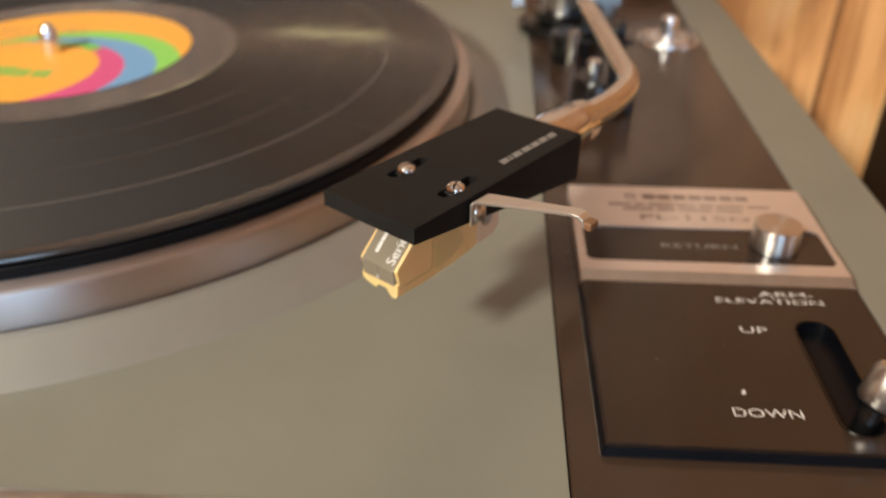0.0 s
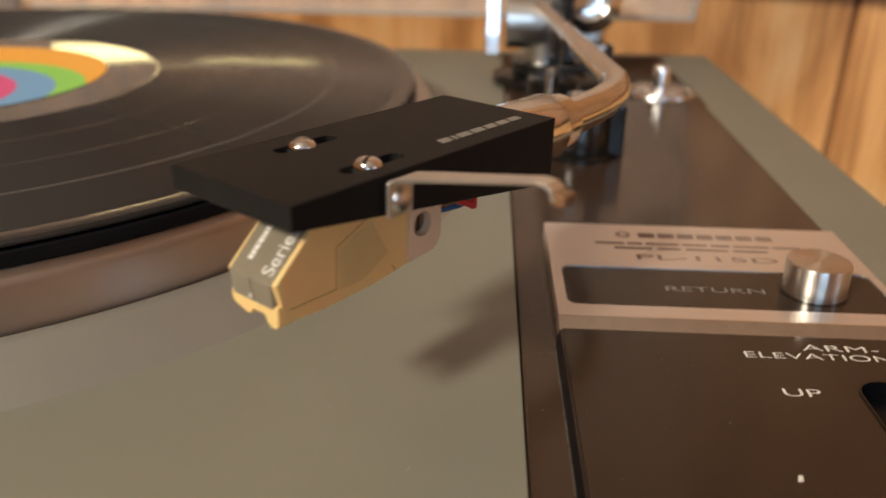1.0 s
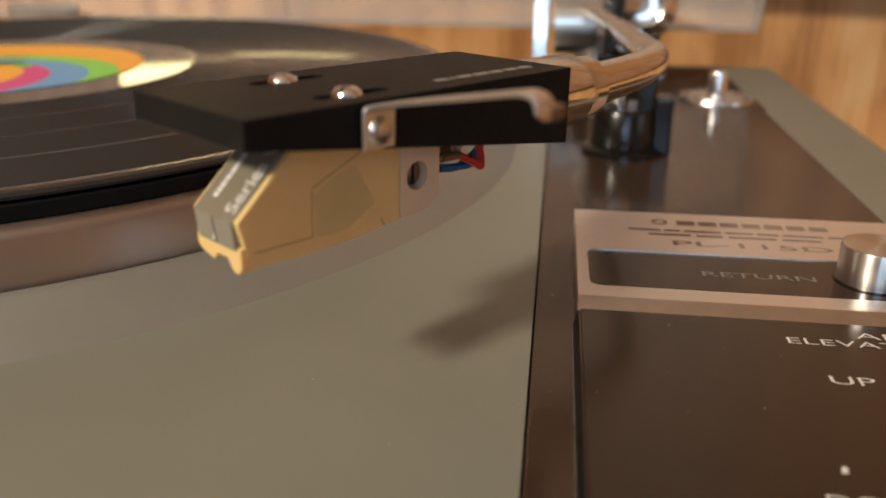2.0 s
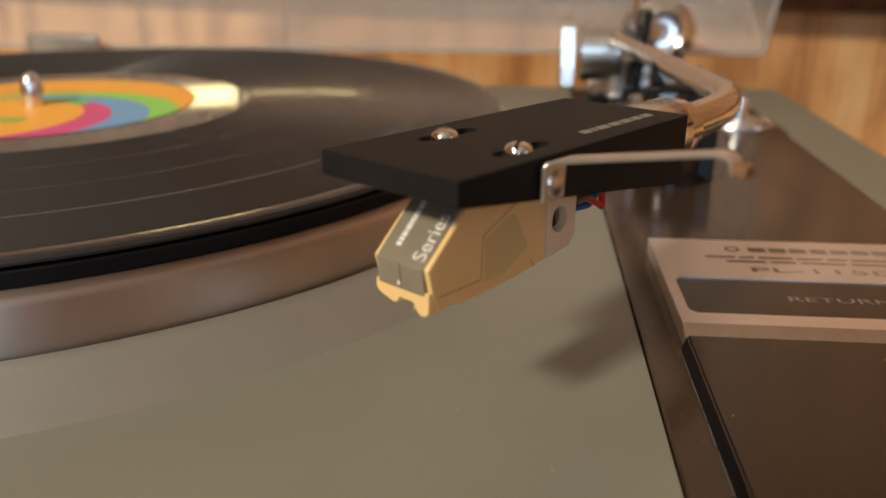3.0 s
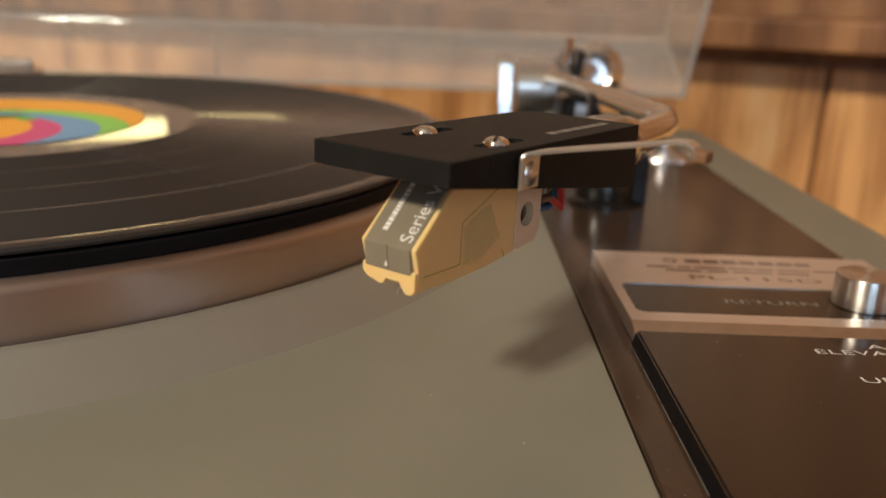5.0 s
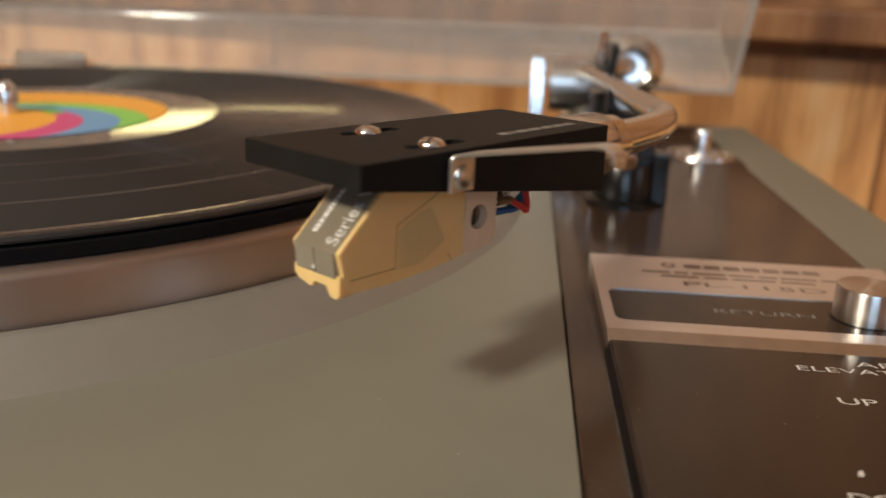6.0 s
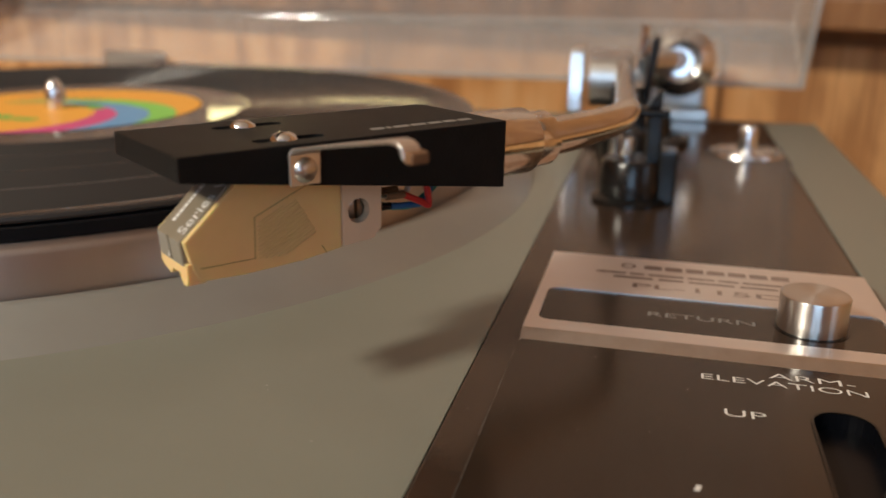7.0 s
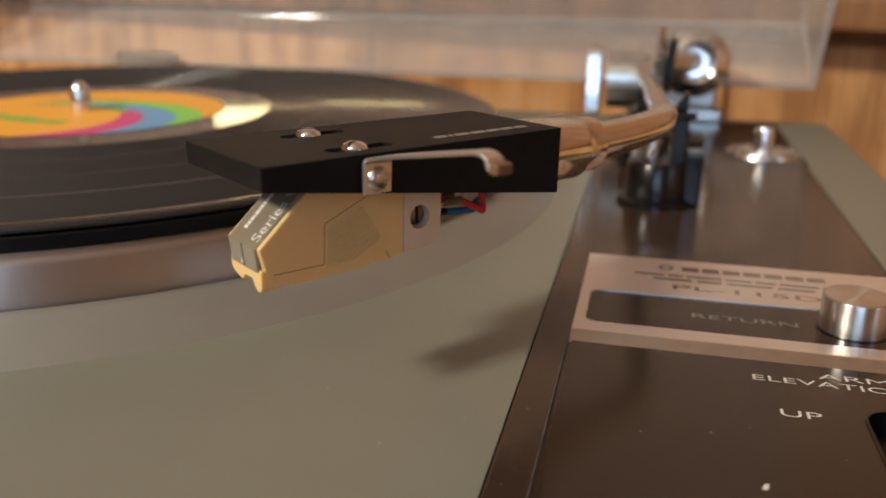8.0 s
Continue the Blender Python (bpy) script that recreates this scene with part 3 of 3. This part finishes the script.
for i, (x, y, w) in enumerate(((-24, -21, 6), (-16.5, -24, 5), (-10, -26, 6), (-3, -27, 5), (4, -27, 6))):
    bars("print_bar", x, y, 1.85, [w * 0.45, w * 0.45], 8.5 - abs(i - 2), 0.7, LABELGREEN, label_ob)
part("print_blot", prism([(-3, 9), (5, 11), (14, 8), (17, 3), (13, 1), (9, 5), (1, 7)], 1.84, 1.86), LABELGREEN, label_ob)
for i in range(5):
    bars("print_bar", -34 + i * 2, 26 - i * 5.4, 1.85, [14, 8, 11], 0.7, 1.6, BROWNPRINT, label_ob)

# ---------------------------------------------------------------- headshell, in its own frame: x from its nose to the arm, y to its left
shell_m = pose(0.1500, -0.1606, 0.0449, 0, 0.98, 53.66)
headshell = thing("headshell", shell_m, "matt black headshell with two slotted screws and a finger lift", "headshell")
L, WID = 58.7, 24.4


shell_ob = part("shell_plate", prism([(0, 0), (0, -3.5), (L, -11.8), (L, 0)], 0, WID, 0.22, 2, axis="y"), SHELL, headshell)
cut(shell_ob, prism([(1.8, -3.0), (1.8, -20), (L - 3.0, -20), (L - 3.0, -3.0)], 1.9, WID - 1.9, axis="y"))
for sy in (4.9, 18.4):
    cut(shell_ob, prism(rounded(13.2, 25.0, sy - 1.35, sy + 1.35, 1.3), -6, 3))
for sy in (4.9, 18.3):
    sc = part("screw", turned([(0, 1.05), (1.0, 0.98), (1.7, 0.6), (2.05, 0.0), (2.1, -0.4), (1.2, -0.4), (1.2, -3), (0, -3)], 32, 18.3, sy), CHROME, headshell, "bright slotted screw", smooth=True)
    cut(sc, tilted(box(-3, 3, -0.28, 0.28, 0.45, 3), pose(18.3 * MM, sy * MM, 0, 0, 0, 24 if sy < 10 else -38)))
    part("screw_slot", tilted(box(-1.6, 1.6, -0.26, 0.26, 0.40, 0.46), pose(18.3 * MM, sy * MM, 0, 0, 0, 24 if sy < 10 else -38)), DARK, headshell)
    part("washer", turned([(1.25, -0.42), (2.3, -0.42), (2.3, -0.9), (1.25, -0.9)], 28, 18.3, sy, closed=True), DARK, headshell)
bars("print_bar", 33.4, 3.9, 0.03, [2.6, 0.8, 3.0, 3.0, 2.7, 2.7, 2.8], 1.75, 0.55, GREYPRINT, headshell, slant=0.5, label="grey printed bars")


def finger_mesh():
    """A bent strip: a foot on the side wall, an arm out to the side, a tip bent down."""
    bm = bmesh.new()
    prof = [(-0.75, -5.8), (-0.75, -1.2), (-1.0, -0.5), (-1.7, -0.15), (-8.0, 1.2), (-16.0, 2.8), (-22.5, 4.1), (-23.9, 4.0), (-24.8, 3.4), (-25.2, 1.9)]
    half = [2.45, 2.5, 2.5, 2.45, 2.1, 1.75, 1.5, 1.45, 1.45, 1.4]
    t = 0.55
    rows = []
    for i, (y, z) in enumerate(prof):
        a, b = prof[max(i - 1, 0)], prof[min(i + 1, len(prof) - 1)]
        d = Vector((b[0] - a[0], b[1] - a[1])).normalized()
        nrm = Vector((-d.y, d.x)) * t
        x = 18.25 + (i - 1) * 0.16 if i > 1 else 18.25
        h = half[i]
        rows.append([bm.verts.new(Vector(p) * MM) for p in ((x - h, y, z), (x + h, y, z), (x + h, y + nrm.x, z + nrm.y), (x - h, y + nrm.x, z + nrm.y))])
    for a, b in zip(rows, rows[1:]):
        for k in range(4):
            bm.faces.new((a[k], a[(k + 1) % 4], b[(k + 1) % 4], b[k]))
    bm.faces.new(rows[0])
    bm.faces.new(rows[-1])
    bmesh.ops.recalc_face_normals(bm, faces=bm.faces[:])
    bmesh.ops.bevel(bm, geom=bm.edges[:], offset=0.09 * MM, segments=1, affect="EDGES")
    return bm


finger = part("finger_lift", finger_mesh(), FINGER, headshell, "bent aluminium finger lift")
part("rivet", tilted(turned([(0, 0), (2.0, 0), (1.92, 0.6), (1.5, 1.15), (0.8, 1.45), (0, 1.55)], 28), pose(18.25 * MM, -0.7 * MM, -3.6 * MM, 90, 0, 0)), STEEL, finger, "domed rivet", smooth=True)
part("tip", tilted(box(-1.45, 1.45, -0.9, 0.9, -0.8, 0.8, 0.5, 3), pose(19.6 * MM, -25.6 * MM, 2.2 * MM, 0, 0, 0)), BRASS, finger, "brown worn tip")

# ---------------------------------------------------------------- cartridge
cart = thing("phono_cartridge", shell_m, "cream plastic phono cartridge with a grey front, screwed under the headshell", "phono cartridge")
Y0, Y1 = 7.3, 17.4
# side outline of the cream body
outline = [(2.8, -14.0), (11.5, -6.2), (16.0, -5.0), (29.5, -5.0), (29.5, -19.5), (22.0, -20.4), (12.0, -20.7), (5.0, -20.4), (4.0, -18.6)]
part("body", prism(outline, Y0, Y1, 0.30, 2, axis="y"), CREAM, cart, "cream plastic body")
# grey shroud set into the front: a sloping top with a nose
shroud = prism([(2.45, -14.0), (2.9, -17.9), (5.0, -17.6), (14.5, -5.2), (11.8, -5.2)], Y0 + 0.75, Y1 - 0.75, 0.28, 2, axis="y")
part("front_shroud", shroud, SHROUD, cart, "grey plastic front")
part("shroud_ridge", prism([(2.3, -13.9), (2.75, -17.6), (3.2, -17.6), (3.0, -13.9)], 12.2, 12.5, axis="y"), SHROUD, cart)
bezel = [(Y0 + 0.1, -17.4), (Y0 + 0.1, -20.2), (Y0 + 0.7, -20.9), (Y0 + 1.7, -20.9), (Y0 + 2.5, -20.2), (Y0 + 3.0, -19.3), (Y0 + 5.5, -19.3), (Y0 + 5.9, -20.1), (Y0 + 6.6, -20.3), (Y1 - 1.0, -19.6), (Y1 - 0.1, -18.9), (Y1 - 0.1, -17.4)]
part("chin", prism(bezel, 3.05, 6.2, 0.22, 2, axis="x"), CREAM, cart, "cream front lip with two stylus guards")
# mount block at the back
mount = part("mount", prism([(29.6, -3.3), (37.4, -3.3), (37.4, -17.2), (35.8, -19.0), (29.6, -19.4)], Y0 - 0.15, Y1 + 0.15, 0.25, 2, axis="y"), MOUNT, cart, "pale plastic mount with a bored screw hole")
cut(mount, tilted(turned([(0, -2.4), (2.1, -2.4), (2.1, 1.5), (0, 1.5)], 36), pose(32.8 * MM, (Y0 - 0.15) * MM, -13.7 * MM, 90, 0, 0)))
part("mount_top", box(8, 30, Y0 + 0.6, Y1 - 0.6, -5.2, -3.25, 0.2, 1), BLACK, cart)
part("mount_ear", box(15.5, 21.5, 2.4, 21.8, -5.0, -3.25, 0.3, 2), BLACK, cart)
mscrew = part("mount_screw", tilted(turned([(0, -0.95), (1.3, -1.0), (1.7, -1.25), (1.75, -2.35), (0, -2.35)], 32), pose(32.8 * MM, (Y0 - 0.15) * MM, -13.7 * MM, 90, 0, 0)), TARNISH, cart, "dark slotted steel screw", smooth=True)
cut(mscrew, box(32.5, 33.1, Y0 - 1, Y0 + 1.6, -16, -11.4))
# parting lines and the hatched window on the flank


def groove(p, q, w=0.16):
    d = Vector((q[0] - p[0], q[1] - p[1])).normalized()
    n = Vector((-d.y, d.x)) * w / 2
    pts = [(p[0] + n.x, p[1] + n.y), (q[0] + n.x, q[1] + n.y), (q[0] - n.x, q[1] - n.y), (p[0] - n.x, p[1] - n.y)]
    return prism(pts, Y0 - 0.012, Y0 + 0.05, axis="y")


for p, q in (((5.1, -18.35), (13.9, -18.4)), ((13.9, -18.4), (14.1, -11.9)), ((14.1, -11.9), (23.6, -7.9)), ((26.6, -19.9), (25.7, -18.4))):
    part("parting_line", groove(p, q, 0.16), SEAMTAN, cart)
HATCH = [(14.4, -18.9), (18.8, -19.1), (24.9, -16.5), (21.2, -10.1), (14.4, -12.7)]


def inside(x, z):
    return all((q[0] - p[0]) * (z - p[1]) - (q[1] - p[1]) * (x - p[0]) > 0 for p, q in zip(HATCH, HATCH[1:] + HATCH[:1]))


for i in range(20):
    z = -22.6 + i * 0.62
    xs = [14.4 + 0.1 * k for k in range(111) if inside(14.4 + 0.1 * k, z + 0.051 * k)]
    if len(xs) > 6:
        r0, r1 = xs[0], xs[-1]
        za, zb = z + 0.51 * (r0 - 14.4), z + 0.51 * (r1 - 14.4)
        part("rib", prism([(r0, za), (r1, zb), (r1, zb + 0.30), (r0, za + 0.30)], Y0 - 0.16, Y0 + 0.05, axis="y"), CREAM, cart)
# words on the sloping front
slope = math.atan2(8.8, 9.35)
ex = Vector((math.cos(slope), 0, math.sin(slope)))
ey = Vector((0, 1, 0))
ez = ex.cross(ey)


def on_slope(along, y):
    p = Vector((2.45, 0, -14.0)) + ex * along + ez * 0.05
    m = Matrix(((ex.x, ey.x, ez.x, p.x * MM), (ex.y, ey.y, ez.y, y * MM), (ex.z, ey.z, ez.z, p.z * MM), (0, 0, 0, 1)))
    return m


words("lettering", "Series V", 0, 0, 0, 10.4, 2.25, WHITE, cart, tilt=on_slope(1.2, 8.5), weight=0.0)
b = bars("print_bar", 0, 0, 0, [0.62, 0.62, 0.68, 0.2, 0.66, 0.36, 0.44, 0.6, 0.58, 0.66, 0.66, 0.2, 0.58, 0.62], 0.95, 0.15, WHITE, cart, label="white printed bars")
b.matrix_basis = on_slope(2.4, 13.6)
part("print_mark", prism([(12.0, -17.1), (12.7, -17.1), (12.3, -16.3)], 2.50, 2.56, axis="x"), WHITE, cart)
part("stylus", swept([(9, 12.3, -19.0), (5.6, 12.3, -21.6), (5.5, 12.3, -22.3)], [0.35, 0.28, 0.15], 10), STEEL, cart, "tiny stylus cantilever")
for mat, y, z0, run in (
    (RED, 8.8, -12.6, [(47.5, 9.4, -14.8), (49.4, 9.6, -15.6), (48.9, 9.8, -12.0), (47.6, 10.2, -8.0)]),
    (WHITEW, 11.0, -12.2, [(45.0, 11.6, -13.6), (46.6, 12.0, -12.4), (47.2, 12.0, -8.0)]),
    (BLUE, 13.0, -15.6, [(46.5, 12.6, -16.0), (50.5, 12.4, -15.8), (52.0, 12.2, -12.0), (51.5, 12.2, -8.0)]),
    (GREENW, 15.4, -16.0, [(45.5, 14.8, -16.6), (49.0, 13.8, -16.4), (53.5, 13.0, -13.0), (54.0, 12.6, -8.0)]),
):
    part("pin", swept([(37.2, y, z0), (41.0, y, z0)], 0.35, 10), STEEL, cart)
    part("wire_sleeve", swept([(39.4, y, z0), (43.2, y, z0 - 0.1)], 0.70, 12), BLACK if mat in (BLUE, GREENW) else BRASS, cart)
    part("wire", swept(smooth_path([(43.0, y, z0 - 0.1)] + run + [(55.0, 12.2, -6.5)]), 0.62, 10), mat, cart, smooth=True)

# ---------------------------------------------------------------- tonearm
arm = thing("tonearm", pose(0.200, 0.100, 0.0005), "chromed curved tonearm with its pivot housing on the arm panel", "tonearm")


def arm_part(name, bm, mat, label="", smooth=True):
    ob = part(name, bm, mat, arm, label, smooth)
    ob.matrix_parent_inverse = arm.matrix_world.inverted()
    return ob


c0 = shell_m @ Vector((L * MM, 12.2 * MM, -6.9 * MM))
u = (shell_m.to_3x3() @ Vector((1, 0, 0))).normalized()
P = lambda s: tuple((c0 + u * s * MM) / MM)
arm_part("locking_collar", swept([P(0.05), P(0.5), P(15.5), P(16.2)], [6.1, 6.5, 6.5, 6.1], 40), TUBE, "chromed locking collar")
arm_part("collar_ring", swept([P(16.2), P(16.6), P(21.6), P(22.0)], [5.3, 5.5, 5.5, 4.6], 40), TUBE)
path = smooth_path([P(14.5), P(24), (196.4, -77.5, 37.2), (201.4, -67.5, 37.8), (202.9, -58.0, 38.2), (202.4, -48.0, 37.9), (200.6, -15.0, 36.9), (198.6, 22.0, 35.7), (196.6, 60.0, 34.4), (194.6, 98.0, 33.2)], 10)
arm_part("arm_tube", swept(path, [4.2 - 1.2 * min(1.0, i / (0.5 * len(path))) for i in range(len(path))], 32), TUBE, "curved chromed arm tube")
# pivot housing
arm_part("pivot_base", turned([(0, 0.5), (24, 0.5), (24, 3.0), (21, 4.5), (16, 5.0), (16, 10), (0, 10)], 56, 200, 110), BLACK)
arm_part("pivot_column", turned([(0, 9), (9, 9), (8, 18), (9, 22), (9, 24), (0, 24)], 40, 198, 110), STEEL)
arm_part("bearing_cap", prism([(97.5, 12.5), (96.2, 14.0), (97.2, 22.0), (98.6, 30.0), (100.4, 37.5), (102.0, 39.6), (120.5, 39.6), (122.5, 37.5), (122.5, 14.0), (121.0, 12.5)], 172.6, 178.4, 0.5, 2, axis="x"), SATIN, "chromed bearing cap plate", False)
arm_part("bearing_drum", tilted(turned([(0, 0), (11.8, 0), (11.8, 16), (10.8, 17), (0, 17)], 40), pose(0.181, 0.110, 0.0262, 0, 90, 0)), STEEL)
arm_part("counterweight", tilted(turned([(0, 0.9), (5.0, 0.85), (7.6, 0.7), (8.4, 0.1), (8.9, -0.1), (14.2, 3.2), (14.9, 3.9), (15.0, 4.8), (15.0, 30.0), (14.0, 32.0), (0, 32.2)], 56), pose(0.2175, 0.126, 0.0328, -96, 0, 0)), SATIN, "heavy chrome counterweight with a chamfered, dished face")
arm_part("weight_band", tilted(turned([(14.9, 12), (15.4, 12), (15.4, 22), (14.9, 22)], 56, closed=True), pose(0.2175, 0.126, 0.0328, -96, 0, 0)), BLACK)
arm_part("yoke", tilted(box(-1.7, 1.7, -8, 8, -17, 16, 0.8, 2), pose(0.2055, 0.104, 0.0285, 0, 6, 0)), BLACK, "black pivot yoke", False)
arm_part("yoke_foot", box(199, 205.5, 98, 112, 9.5, 13, 0.6, 2), BLACK, "", False)
arm_part("pivot_pin", swept([(202.0, 101, 36), (202.3, 101, 49)], 1.7, 16), CHROME)
arm_part("counterweight_shaft", swept([(203, 110, 33.0), (212, 120, 33.0), (217, 130, 33.0)], 4.6, 24), STEEL)
arm_part("skating_dial", turned([(0, 0.5), (10, 0.5), (10, 12), (8.8, 13.2), (0, 13.4)], 40, 199, 62), BLACK)
arm_part("skating_post", turned([(0, 0.5), (2.2, 0.5), (2.2, 20), (0, 21)], 20, 196.5, 40), CHROME)

rest = thing("arm_rest", pose(0.2035, 0.006, 0.0005), "black plastic arm rest with a chrome lift post", "arm rest")
part("base", turned([(0, 0), (12.2, 0), (12.2, 1.2), (11.4, 1.8), (9.8, 2.4), (9.4, 12.6), (8.6, 13.6), (0, 13.8)], 44), BLACK, rest, smooth=True)
part("post", turned([(0, 14), (2.6, 14), (2.6, 19.5), (0, 20)], 20, -2.0, 0), CHROME, rest, smooth=True)
part("cradle_stem", box(3.5, 8.5, -3, 3, 13, 28, 0.8, 2), BLACK, rest)
part("side_block", box(8.0, 13.4, -5, 5, 0.05, 17, 0.8, 2), BLACK, rest)
part("cradle", prism([(-6, 33.5), (-3.2, 29.5), (3.2, 29.5), (6, 33.5), (6, 34.6), (7.6, 34.6), (7.6, 27), (-7.6, 27), (-7.6, 36), (-6, 36)], -3, 3, 0.3, 1, axis="y"), BLACK, rest)
part("lift_bar", swept([(-9, -6, 20.5), (-9, -6, 28.5), (10, -6, 28.5)], 1.1, 12), BLACK, rest)

# ---------------------------------------------------------------- dust cover, hinged at the back and tipped open
COVER_TILT = 63.0
cover = thing("dust_cover", Matrix.Translation((0.0, 0.1805, 0.0165)) @ pose(0, 0, 0, -COVER_TILT, 0, 0), "clear acrylic dust cover tipped open behind the platter", "dust cover")
# closed, the cover runs forward along -y from the hinge; its back wall stands up from the hinge
CW0, CW1, CD, CH, CT = -206.0, 277.0, 340.0, 62.0, 3.0
part("top_panel", box(CW0, CW1, -CD, 0, CH - CT, CH, 1.2, 2), ACRYLIC, cover)
part("back_panel", box(CW0, CW1, -CT, 0, 0, CH - CT - 0.1, 0.5, 1), ACRYLIC, cover)
part("front_panel", box(CW0, CW1, -CD, -CD + CT, 0, CH - CT - 0.1, 0.5, 1), ACRYLIC, cover)
for x in (CW0, CW1 - CT):
    side = part("side_panel", box(x, x + CT, -CD + CT + 0.1, -CT - 0.1, 0, CH - CT - 0.1, 0.5, 1), ACRYLIC, cover)
    part("edge", box(x - 0.05, x + CT + 0.05, -CD + 5, -0.5, -0.35, 0.0), HAZE, side, "cloudy cut edge")
part("edge", box(CW0, CW1, -CT, 0, -0.4, -0.04), HAZE, cover, "cloudy cut edge")
for hx in (-86.0, 212.0):
    hinge = tagged(part("hinge", box(hx - 22, hx + 22, 164, 181, -0.05, 6, 1.5, 2), STEEL, None), "dull metal hinge of the dust cover", "hinge", "hinges of the dust cover")
    part("leaf", box(hx - 20, hx + 20, 172, 177, 6, 25, 3.0, 3), STEEL, hinge)

# ---------------------------------------------------------------- small things round about
speaker = thing("loudspeaker", pose(0.585, 0.09, FLOOR_Z), "black loudspeaker cabinet standing on the floor by the wall", "loudspeaker")
part("cabinet", box(-165, 160, -150, 144, 0, 750, 4, 2), BLACK, speaker)
part("grille", box(-150, 145, -156, -150.5, 20, 730, 2, 2), RUBBER, speaker)


def foot_dust():
    """A broken line of dust along the foot of the control block."""
    rnd = random.Random(9)
    bm = bmesh.new()
    y = -171.5
    while y < -113:
        n = rnd.uniform(2, 9)
        w = rnd.uniform(0.04, 0.15)
        prism([(187.55 - w, y), (187.6, y), (187.6, y + n), (187.55 - w * rnd.uniform(0.6, 1.2), y + n)], 0.5, 0.62, bm=bm)
        y += n + rnd.uniform(0, 1.2)
    return bm


tagged(part("dust_line", foot_dust(), DUSTGREY, None), "grey dust gathered along the foot of the control block", "dust", kind="stuff")


def specks():
    rnd = random.Random(5)
    bm = bmesh.new()
    spots = [(148.5, -137.4, 0), (163.1, -152.2, 0)]
    for _ in range(70):
        x, y = rnd.uniform(20, 178), rnd.uniform(-184, -90)
        if math.hypot(x, y) > 174:
            spots.append((x, y, 0))
    for _ in range(22):
        spots.append((rnd.uniform(190, 234), rnd.uniform(-172, -115), 3.5))
    for _ in range(12):
        spots.append((rnd.uniform(182, 185), rnd.uniform(-185, -70), 0.5))
    for i, (x, y, z) in enumerate(spots):
        s = 0.17 if i < 2 else rnd.uniform(0.03, 0.085)
        m = Matrix.Translation(Vector((x, y, z + s * 0.5)) * MM) @ Matrix.Diagonal((s * MM, s * MM * rnd.uniform(0.7, 1.6), s * MM * 0.6, 1))
        bmesh.ops.create_icosphere(bm, subdivisions=1, radius=1.0, matrix=m)
    return bm


tagged(part("dust_specks", specks(), DUST, None), "pale dust specks lying on the deck and panel", "dust", kind="stuff")
